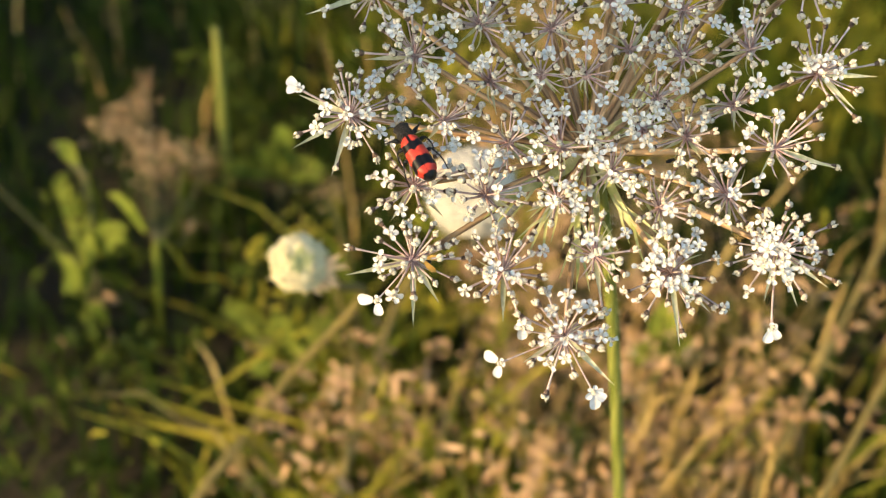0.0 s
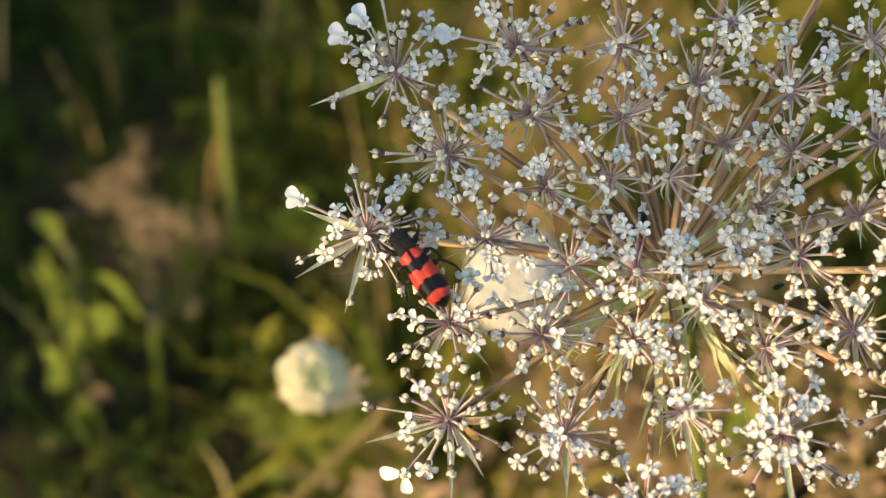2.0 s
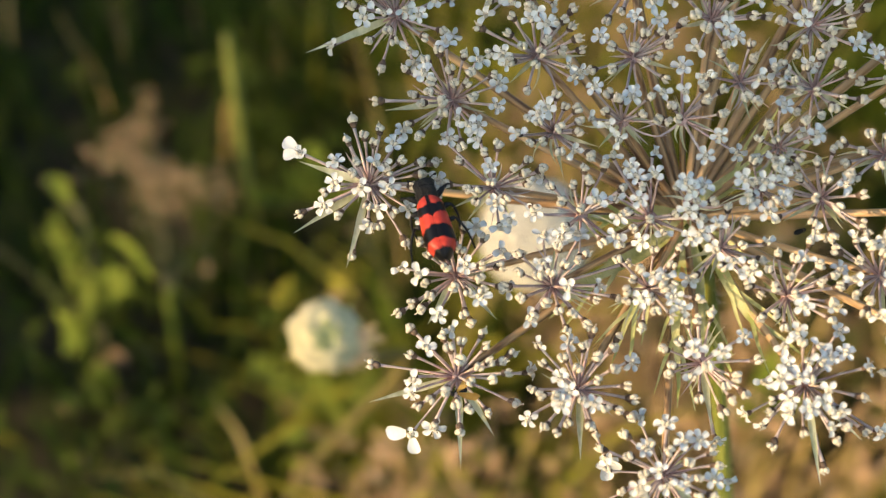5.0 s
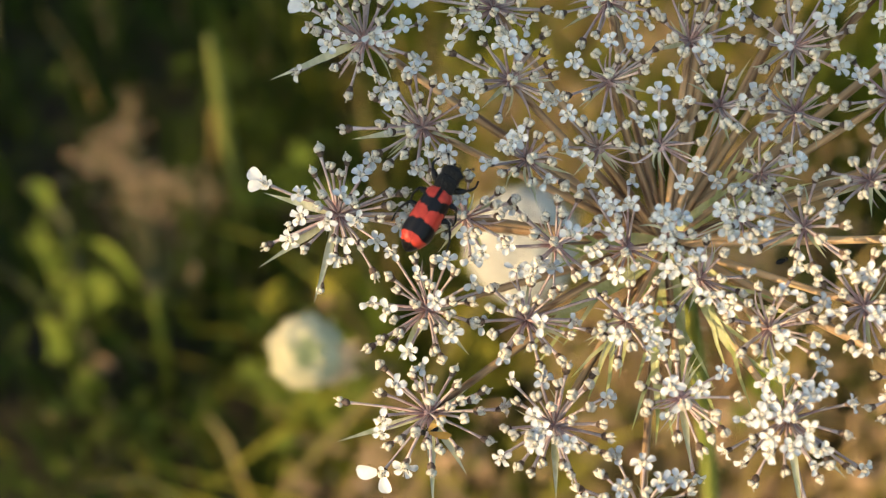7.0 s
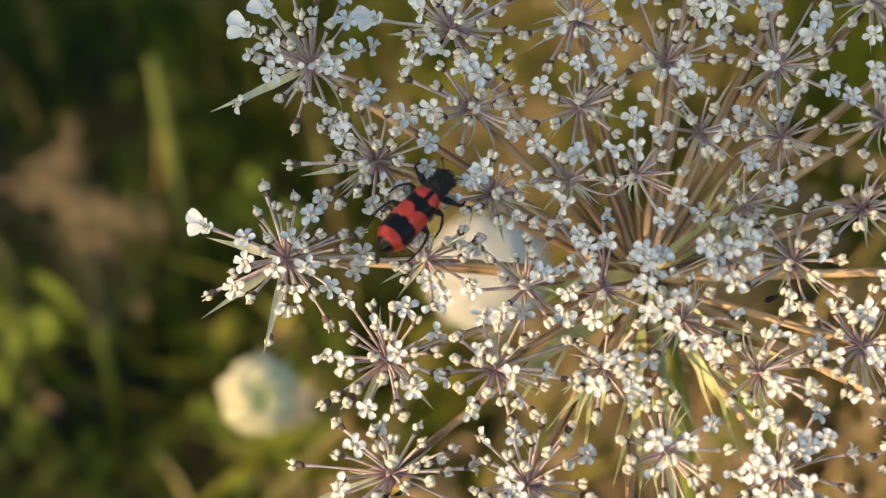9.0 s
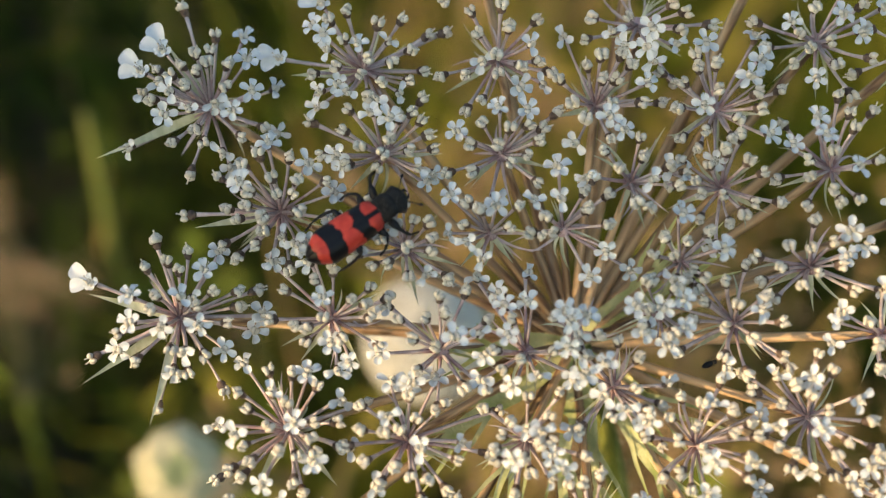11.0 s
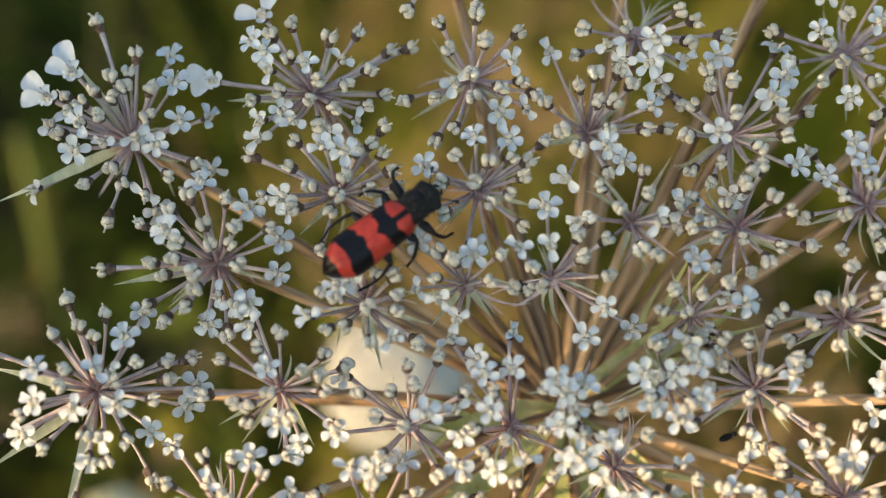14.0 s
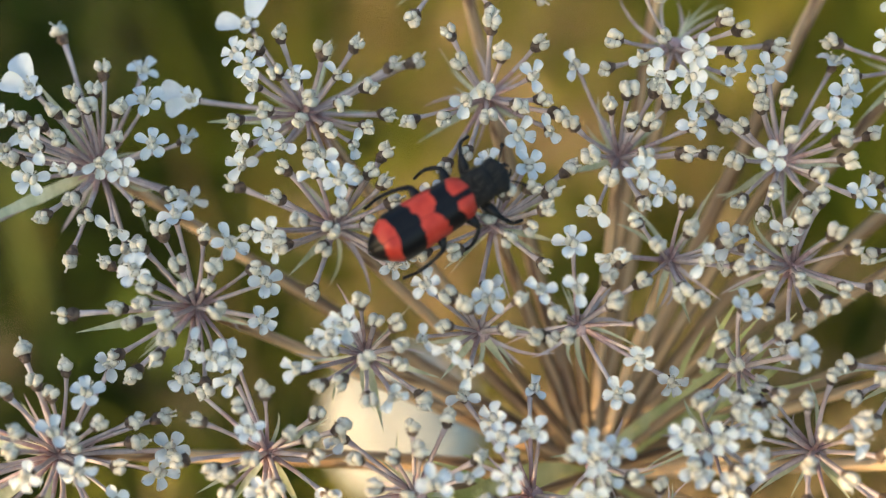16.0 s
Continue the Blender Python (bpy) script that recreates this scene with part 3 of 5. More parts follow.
umbellet(49.0, 16.6, 1.9,
         [(-2.2, -5.2), (2.1, -6.5), (-0.1, -4.5), (-3.3, -3.3), (-1, -2.2), (-2.7, -0.9), (-2.6, 1.8), (2.6, -3.5), (2.3, -1.4), (-5.5, -1.5)],
         [(0.5, 1.1), (4.5, 1.7), (0.9, -4.4), (5.7, -3.2)], [], [(-4.3, 3), (0.2, 5.7)])
umbellet(61.6, 14.1, 1.7,
         [(-0, -6.5), (-3.8, -2), (-1.3, -2.5), (0.2, -1), (-2.7, 2.7), (1.9, 1.8), (0.6, 5.3), (-6, -3), (-6.4, -4.6), (1.2, -4.7), (4.3, 0.2)],
         [(-0.6, -4.6), (-4.4, -4.4), (3.4, -2.3), (-0.9, 0.7), (4.4, 6.7), (-4.8, 0.2)], [], [(-3, 5.8), (0.5, 7.6), (0.4, 5.5)])
umbellet(70.5, 5.4, 2.2,
         [(2.7, -4.6), (6.8, -5.1), (7.6, -7.4), (0, -1.5), (3.7, -1.5), (6.4, -1.3), (-3, -1.4), (-2.4, 0.4), (10.2, 3.1), (0.8, 3.2), (-2.3, 2.8), (1.8, 0.5)],
         [(-1.3, -5), (-6.2, -1.8), (-6.7, 0.7), (-5.5, -2.8), (4.3, 3)], [], [(10.8, 3.9), (-3, 5.1)])
umbellet(36.2, 3.4, 3.6,
         [(-2.5, -1.5), (0.2, 2.1)],
         [(-1.4, -1.5), (0.8, -1.4), (-0.5, -0), (-1.2, 1.2), (-1.6, -2.5)])
umbellet(30.7, 5.6, 3.5,
         [(2.1, -0.3), (-3.2, -0.6), (-0.8, 0.2), (-1.6, -3.5)],
         [(-5.1, -8.3), (-2.3, -6.6), (0.2, -8.4), (-2.1, -5), (0.6, -5.5), (-2.1, -2.3), (-4.8, -0.2), (-5.3, 2.5), (-1.7, 3.2), (0.5, 2.1)])
umbellet(35.6, -8.2, 4.7,
         [(1.7, -3.1), (4.1, -2.9), (-3.7, 0.5), (-1.3, 0.5), (3.8, 0.1)],
         [(-0.5, -6.3), (-0.6, -3), (-3.3, -2.6), (4.1, 2.5), (2.4, 5.8), (6.7, 4.7)])
umbellet(27.3, -8.2, 5.0,
         [(-2.5, -0.6), (1.4, -0.2), (2.6, -2.2), (4.7, 0.6), (-1, -1.7)],
         [(-2.4, 1.1), (-4.2, -3.7), (-4.8, 0.1)], [], [(-3.6, 3.8), (2.4, 3.6)])
umbellet(21.1, 4.9, 3.9,
         [(-1.3, -3.4), (-2.6, -1.4), (-0.5, -0.5), (0.6, -3.7), (-2.3, 1.4), (-4, -3.5), (2, 3.3), (2.8, -5.8)],
         [(1.5, -1.6), (-5.2, -5), (-6.6, -0.1)], [], [(-0.6, 3), (2.8, 4.4)])
umbellet(9.0, 0.7, 4.8,
         [(-4.1, -3), (-1, -3.9), (0.6, -4.7), (4.2, -2.8), (4, 0), (1.4, 1.8), (-2.2, 2), (-3.1, 0.4), (-0.2, -0.2), (-5.7, -0.2), (2.3, -1.7)],
         [(-0.3, -2.2), (-6.1, -6.1), (-2.1, -8), (-1.7, -6), (0.6, 5.3)], [], [(-5.9, 2.9), (-3.8, 4.7), (3, 5.5), (5.3, -2.6)])
umbellet(17.6, -6.8, 5.2,
         [(0.2, 2.9), (4.1, 3.1), (2.4, 0.6), (-1.4, 1.4), (-2.1, -0.7), (1.1, -2.6), (2.5, -2.1), (-3, 1.7)],
         [(-2, -1.5), (-4.7, 0.8)], [], [(1.2, 6.5), (6.1, 2.2), (-2.9, 2)])
umbellet(-8.4, -0.2, 5.4,
         [(-1.9, -7.8), (1.8, -6.5), (-2.2, -5), (1, -4.6), (4.3, -2.4), (6.6, -2.4), (8.2, -2.4), (-3.4, 3.9), (0.2, 2.8), (1.6, 5.4), (-2.3, 9.2), (4.5, 7.4), (-8.8, 3.6), (2.6, -1), (6.4, -0.8)],
         [(-3.7, -2.3), (-3.7, 0.3), (-0.2, 0.7), (3.1, 0.4), (1.2, -1.9), (3.7, -4.7), (4.8, -6.8), (8, 1.7), (9.4, 0.2), (5.5, 3.7)], [(-9.0, -4.2, 2)], [(-9.4, -3.1), (-10.4, 6.8), (-3.2, 11.8)])
umbellet(3.6, 13.0, 3.7,
         [(-4.2, -4.3), (-3.3, -2.6), (-1.3, -6.4), (1, -5.8), (-1.1, -1.1), (-3, 2.1), (-7.2, 4.5), (-0.1, 0.9), (8.2, -2.6), (5.4, 1.4), (5.3, -1.1), (3, 1.7), (1, 4.4), (3.6, -4.6), (0.7, -3.1)],
         [(-1, -4.1), (-4.3, -7.3), (2.8, -6.4), (6, -3.4), (1.6, -1.6), (6.7, 1.8), (3.1, 3), (-4.7, -0.4), (-7.4, -1.2)], [], [(-4.1, 6.6, 1.2), (5.4, 6)])
umbellet(16.9, 14.7, 3.1,
         [(0.5, -4.7), (1.2, -2.5), (3.9, -3.8), (-1.9, -1.4), (-0.5, -1.6), (-3.9, 1.2), (-1, 1.6), (1.9, 2.9), (7.8, 1.5), (-4.3, -1.8), (9.3, -2.8), (-2.6, 3.3)],
         [(-1.8, -3.4), (1.9, 0.2), (-1.5, -6.5), (3.4, -6.4)], [], [(5.7, 2.9)])
umbellet(30.2, 15.3, 2.6,
         [(0, -4.7), (3.2, -4.9), (1.7, -2.8), (-2.6, -1.3), (-0.7, 0.6), (-3.3, 1.2), (5.1, 1.2), (-4.2, -3.8)],
         [(1, -1.7), (2.1, 0.8), (-1.7, 1), (3.6, 2.2)], [], [(-2.7, 4.3), (-6, 2.5)])
umbellet(3.5, 26.9, 2.3,
         [(-5.5, -6.1), (-5.5, -3.1), (-1.6, -5.2), (0.7, -4.6), (-10.6, -1.9), (3.2, -5.5), (3.5, -3.9), (3.9, -2.2), (6.7, -2.8), (6, -0.7), (6.9, 3.2), (3.6, 3.8), (-4.8, 3.1), (-1.2, 0.8), (2.4, -1.6), (-2.9, 5.3), (1.4, 0.1), (0.4, -2.4)],
         [(-0.6, -6.7), (-5.5, -0.5), (-3.9, -4.2), (8.9, -0.4), (-3.5, 6.3)], [(-6.2, 7.2, 0)], [(-12.2, 3), (4.8, 7.8), (0.2, 12.3)])
umbellet(20.1, 28.9, 1.6,
         [(0.3, -5.5), (1.6, -7.2), (4.8, -6.5), (-2.1, -4.3), (1.8, -4.2), (-4.6, -3.6), (3.9, -5.2), (3.8, -2.9), (-0.4, -3), (1.7, -1.6), (-5.9, -0.5), (-4.8, 0.1), (-3, 0), (5.3, -0.8), (2.4, 1.6), (5.8, 3), (-1.8, 3.3), (1.5, 4.9), (-0.2, 0.5)],
         [(-5, -5.7), (-1.8, -6.4), (-2.5, -2), (-6.8, 3.2), (6.4, -3.8)], [(3.2, 9)], [(-0.2, 9.3)])
umbellet(31.3, 40.6, 0.0,
         [(-4.8, -5.4), (-4.7, -3.1), (-2.2, -4.6), (1.8, -2.6), (-2.8, -1.1), (3.1, -0.6), (-5.7, 1), (5.1, -3.4), (1.6, 2.6), (4.8, 1.6), (1, 6), (-3.2, 9.7), (-5.8, 4.1), (-7.7, -3.5)],
         [(-3.1, -7.2), (0, -6.9), (4.2, -5.2), (-7.5, -1), (-0.6, 0.1), (7.5, 0.4), (-2.9, 4.7)], [(-11.5, 4.7, 0), (4.8, 9.4)], [(-7.9, 4.7), (8.7, 8.7)])
umbellet(37.0, 25.6, 1.3,
         [(-4.4, -0.2), (0.4, -6.1), (5.6, -0.6), (1.6, 2), (2.5, 3.9), (-3.3, -2.9), (-4.8, 0.8), (-1.4, 3.5)],
         [(-2.7, 1.3), (1.6, -2), (-1.9, -1.9), (1.1, 9.6)], [], [(3.7, 2.5), (0.6, 8.6)])
umbellet(50.9, 28.7, 0.6,
         [(-1.8, 5.1), (1.5, 10.3), (2.3, 6.3), (-0.8, -1), (-4.5, 7.1), (6.6, 5.7)],
         [(-3.6, -5.6), (-6.7, -0.8), (-3.2, 2.9), (-2.1, -1.3), (0.3, -3), (4, -6.8), (3.9, -4.2), (0, -5.3), (6.5, -2.3), (2.6, 2.4), (-7.8, 3.4), (-5.9, 4.9), (-3.5, 1), (1.4, -0.1), (-3.9, -3), (8.6, 6.2)], [], [(6.5, 7.3), (0.9, 13.4)])
umbellet(70.5, 24.2, 0.3,
         [(-8.8, 2.7), (-6.9, 4), (-7.8, -1), (-2.8, -5.2), (-0.2, -4.5), (0.7, -6.9), (3.2, -4.6), (8.8, -4.1), (3.7, -2.1), (8, 0.5), (9.5, 5.5), (3.7, 7.6), (2.6, 0.5), (6.1, 3.6)],
         [(-5.9, -2.7), (-4.2, -2.1), (-2.6, -1.1), (-5.2, -0.4), (-3.4, 0.8), (-0.9, 1.8), (-0.4, 0.3), (-6.9, 1.3), (-2.8, 2.3), (-4.1, -4.7), (1.4, -2.2), (-6, 7.7), (-4.1, 3.3), (0.3, 6.2), (-5.5, 2.8)], [(-1.4, 13.9, 2)], [(8.3, 7), (-3.4, 9.7), (2.7, 10.6)])
umbellet(79.1, -9.1, 3.3,
         [(-2.5, -8), (0.9, -8.1), (5.3, -8.4), (-1.7, -4.8), (0.6, -4.3), (6.9, -4.3), (10, -1.5), (5.7, 3.3), (6, 7.9), (0, 5.1), (-2.3, 3), (-3.7, -3.3), (1.4, -0.5), (-5.2, -4), (-5.9, 2.1), (-4.3, 4.9), (3.5, -0.4)],
         [(-2.7, -1.4), (-3.6, -0), (-1.8, -0.6), (-0.2, -0.9), (-1.1, 1.5), (1.4, 1.1), (-7.1, 0.2)], [], [(10.1, 1.1), (5.9, 7.4)])

wild_umbellet(27.5, -41.0, 6.5, 8.0, 14, 4)
wild_umbellet(46.0, -43.0, 6.0, 8.0, 13, 5)
wild_umbellet(77.5, -27.0, 4.0, 8.5, 14, 5)
wild_umbellet(62.0, -41.0, 5.5, 8.0, 12, 5)

def head_bracts():
    """Long divided pale green bracts that spread under the rays."""
    for a, reach, wide in ((147, 25, 2.3), (181, 16, 2.6), (122, 24, 1.6), (98, 27, 1.7), (84, 25, 1.3), (60, 26, 1.8), (40, 20, 1.2), (329, 21, 1.6), (317, 19, 1.2)):
        s = Shape()
        d = Vector((math.cos(radians(a)), math.sin(radians(a)), 0))
        side = Vector((-d.y, d.x, 0))
        base = local(*HUB)

        def to(f, off=0.0):
            return base + TURN @ (d * reach * f + side * off + Vector((0, 0, -0.6 + 1.2 * math.sin(3 * f) - 9.5 * f))) * MM

        s.blade([to(i / 8, 0.5 * math.sin(i + a)) for i in range(9)], [wide * w * MM for w in (0.8, 1.0, 1.0, 0.95, 0.85, 0.7, 0.5, 0.3, 0.05)], TURN @ Vector((-0.35, 0.1, -1)), 0, 0.3)
        for f, sgn in ((0.40, 1), (0.47, -1), (0.60, 1), (0.66, -1)):
            s.blade([to(f), to(f + 0.18, sgn * 1.8), to(f + 0.34, sgn * 2.9)], [0.0007, 0.0005, 0.0001], TURN @ Vector((-0.3, 0, -1)), 0, 0.3)
        part("bract", s, HEADBRACT, carrot, "divided pale green bract")


head_bracts()


# ---- the beetle ----
beetle = tagged(new("beetle"), "red beetle with black bands and a hairy black head", "beetle")
beetle.empty_display_size = 0.004


def half_width(y):
    """Half the width of the wing cases, in millimetres, by y along the body."""
    t = (y + 6.7) / 9.4
    return (1.76 + 0.32 * math.sin(math.pi * (1 - t) * 0.75)) * min(1, (max(0, t) / 0.26)) ** 0.55 * (1 - 0.35 * max(0, (t - 0.90) / 0.10) ** 2)


def make_beetle():
    for sgn, label in ((-1, ""), (1, "")):
        s = Shape()
        ny, nx = 30, 9
        for i in range(ny + 1):
            y = -6.7 + 9.4 * i / ny
            w = max(0.05, half_width(y))
            h = 1.75 * min(1, ((y + 6.75) / 1.9)) ** 0.5 * (1 - 0.22 * max(0, (y - 1.2) / 1.5) ** 2)
            for k in range(nx + 1):
                a = math.pi / 2 * k / nx
                x = 0.015 + w * math.sin(a) ** 0.92
                z = h * (math.cos(a) ** 0.75 if k < nx else 0) - 0.5 * (k / nx) ** 3 - 0.08 * math.exp(-(k / 0.7) ** 2)
                s.v.append(Vector((sgn * x, y, z + 0.2)) * MM)
        for i in range(ny):
            for k in range(nx):
                a = i * (nx + 1) + k
                q = (a, a + 1, a + nx + 2, a + nx + 1)
                s.f.append(q if sgn < 0 else q[::-1]), s.m.append(0)
        part("wing_case", s, ELYTRA, beetle, "red wing case with black bands")
    belly = Shape()
    belly.ball((0, -2.1 * MM, -0.2 * MM), (1.65 * MM, 4.4 * MM, 1.0 * MM), None, 14, 10)
    belly.ball((0, 2.2 * MM, -0.3 * MM), (1.55 * MM, 1.4 * MM, 1.1 * MM), None, 12, 8)
    part("underside", belly, BLACK, beetle, "shiny black underside")
    r = random.Random(3)

    def hairs(s, centre, radii, n, length):
        for _ in range(n):
            u = Vector((r.gauss(0, 1), r.gauss(0, 1), r.gauss(0.4, 1))).normalized()
            p = Vector(centre) + Vector((u.x * radii[0], u.y * radii[1], u.z * radii[2]))
            d = (u + Vector((0, 0.5, 0)) + Vector((r.gauss(0, 0.25), r.gauss(0, 0.25), r.gauss(0, 0.25)))).normalized()
            s.tube([p * MM, (p + d * length * r.uniform(0.6, 1.2)) * MM], [0.03 * MM, 0.008 * MM], 3, 1)

    def boxy(q, u):
        return q * (abs(u.x) ** 3 + abs(u.y) ** 3 + abs(u.z) ** 3) ** (-1 / 3)

    neck = Shape()
    neck.ball((0, 3.40 * MM, 0.45 * MM), (1.42 * MM, 1.45 * MM, 1.12 * MM), None, 20, 14, 0, boxy)
    hairs(neck, (0, 3.40, 0.45), (1.46, 1.47, 1.14), 480, 0.28)
    part("pronotum", neck, [FUZZ, HAIR], beetle, "hairy black pronotum")
    head = Shape()
    head.ball((0, 4.80 * MM, 0.2 * MM), (1.40 * MM, 1.12 * MM, 1.0 * MM), None, 20, 14, 0, boxy)
    head.ball((0, 5.7 * MM, -0.2 * MM), (0.85 * MM, 0.42 * MM, 0.5 * MM), None, 12, 8)
    for sgn in (-1, 1):
        head.tube([Vector(p) * MM for p in ((sgn * 0.4, 5.8, -0.3), (sgn * 0.45, 6.2, -0.4), (sgn * 0.1, 6.45, -0.45))], [0.2 * MM, 0.16 * MM, 0.04 * MM], 6)
    hairs(head, (0, 4.80, 0.2), (1.43, 1.15, 1.02), 340, 0.24)
    skull = part("head", head, [FUZZ, HAIR], beetle, "black head with short hairs")
    for sgn in (-1, 1):
        eye = Shape().ball((sgn * 1.28 * MM, 5.2 * MM, 0.3 * MM), (0.28 * MM, 0.36 * MM, 0.40 * MM), None, 10, 7)
        part("eye", eye, BLACK, skull, "glossy dark eye")
        feeler = Shape()
        pts = [Vector(p) * MM for p in ((sgn * 0.75, 5.6, 0.0), (sgn * 1.1, 6.1, 0.0), (sgn * 1.5, 6.5, -0.3), (sgn * 1.8, 6.8, -0.7), (sgn * 2.0, 7.0, -1.0))]
        for i in range(8):
            p, q = pts[i // 2].lerp(pts[i // 2 + 1], 0.5 * (i % 2)), pts[i // 2].lerp(pts[i // 2 + 1], 0.5 * (i % 2) + 0.42)
            w = (0.09 + (0.10 if i > 5 else 0)) * MM
            feeler.tube([p, p.lerp(q, 0.5), q], [w * 0.7, w, w * 0.7], 6)
        part("feeler", feeler, BLACK, beetle, "black clubbed feeler")
    legs = []
    for y, out, fore, size in ((3.0, 3.0, 2.2, 0.92), (1.4, 2.8, -1.6, 0.95), (-1.0, 2.7, -2.9, 1.05)):
        for sgn in (-1, 1):
            s = Shape()
            hip, knee = Vector((0, 0, 0)), Vector((sgn * out * 0.62, fore * 0.18 + 0.5, 0.45)) * size
            ankle, foot = Vector((sgn * out * 0.92, fore * 0.85, -1.4)) * size, Vector((sgn * out * 0.90, fore * 1.25, -2.6)) * size
            s.tube([p * MM for p in bend(hip, knee, Vector((0, 0, 0.25)), 4)], [0.22 * MM, 0.42 * MM, 0.46 * MM, 0.36 * MM, 0.22 * MM], 8)
            s.tube([p * MM for p in bend(knee, ankle, Vector((sgn * 0.15, 0, 0.2)), 4)], [0.19 * MM, 0.18 * MM, 0.17 * MM, 0.16 * MM, 0.13 * MM], 7)
            for i in range(4):
                a, b = ankle.lerp(foot, i / 4), ankle.lerp(foot, (i + 0.9) / 4)
                s.tube([a * MM, b * MM], [0.09 * MM, 0.15 * MM], 6)
            for k in (-1, 1):
                s.tube([foot * MM, (foot + Vector((sgn * 0.2, 0.15 * k, -0.2))) * MM], [0.06 * MM, 0.01 * MM], 4)
            for _ in range(26):
                f = r.random()
                p = knee.lerp(ankle, f)
                d = Vector((r.gauss(0, 1), r.gauss(0, 1), r.gauss(0, 1))).normalized()
                s.tube([(p + d * 0.15) * MM, (p + d * 0.45) * MM], [0.022 * MM, 0.006 * MM], 3)
            legs.append(part("leg", s, BLACK, beetle, "black jointed leg", Vector((sgn * 1.1, y, -0.55)) * MM))
    return legs


LEGS = make_beetle()


def small_bug(label, size, winged):
    """A small dark insect at rest."""
    bug = tagged(new("small_insect"), label, "insect")
    bug.empty_display_size = 0.002
    body = Shape()
    body.ball((0, -0.3 * size, 0), (0.45 * size, 0.9 * size, 0.38 * size), None, 12, 8)
    part("abdomen", body, BLACK, bug)
    part("head", Shape().ball((0, 0.75 * size, 0.02 * size), (0.36 * size, 0.34 * size, 0.3 * size), None, 10, 7), BLACK, bug)
    for y in (0.4, 0.1, -0.25):
        for sgn in (-1, 1):
            leg = Shape().tube([Vector((sgn * 0.3, y, -0.1)) * size, Vector((sgn * 0.55, y * 1.4, 0.05)) * size, Vector((sgn * 0.7, y * 1.7, -0.5)) * size], [0.05 * size, 0.05 * size, 0.02 * size], 5)
            part("leg", leg, BLACK, bug)
    if winged:
        for sgn in (-1, 1):
            wing = Shape().blade([Vector((sgn * 0.1, 0.1, 0.42)) * size, Vector((sgn * 0.7, -0.9, 0.5)) * size, Vector((sgn * 1.1, -1.9, 0.45)) * size, Vector((sgn * 1.2, -2.5, 0.4)) * size], [0.25 * size, 0.85 * size, 0.95 * size, 0.1 * size], (0, 0, 1), 0, 0.08)
            part("wing", wing, AMBER, bug, "amber wing")
    return bug


def crawl(x, y, z, heading, dip=0.0):
    """A pose on the flower face: place in the head's axes, heading in degrees (0 to the right, 90 down), back towards the viewer; dip: degrees by which the head points down."""
    a = radians(heading)
    fwd, up = TURN @ Vector((math.cos(a), math.sin(a), 0)), TURN @ Vector((0, 0, -1))
    m = Matrix((fwd.cross(up), fwd, up)).transposed().to_4x4() @ pose(0, 0, 0, -dip, 0, 0)
    return Matrix.Translation(at(x, y, z)) @ m


fly = small_bug("tiny black fly with amber wings on a floret", 0.0011, True)
oval_bug = small_bug("tiny dark oval beetle on a flower stalk", 0.0008, False)
oval_bug.matrix_basis = crawl(51.2, 7.8, 3.2, -20)
tiny_bug = small_bug("tiny dark beetle between white florets", 0.0007, True)
tiny_bug.matrix_basis = crawl(34.2, 14.2, -1.0, 60)


# ---- the plants behind ----
HEADCREAM = material("closed_head_cream", (0.62, 0.57, 0.33), (0.74, 0.69, 0.44), 400, 0.6, 0.3, 0.08, 0.15)
HEADGREEN = material("closed_head_green", (0.25, 0.30, 0.13), (0.40, 0.43, 0.22), 400, 0.6, 0.3, 0.1)
HEADWHITE = material("closed_head_white", (0.58, 0.56, 0.46), (0.70, 0.67, 0.56), 300, 0.6, 0.3, 0.05, 0.2)


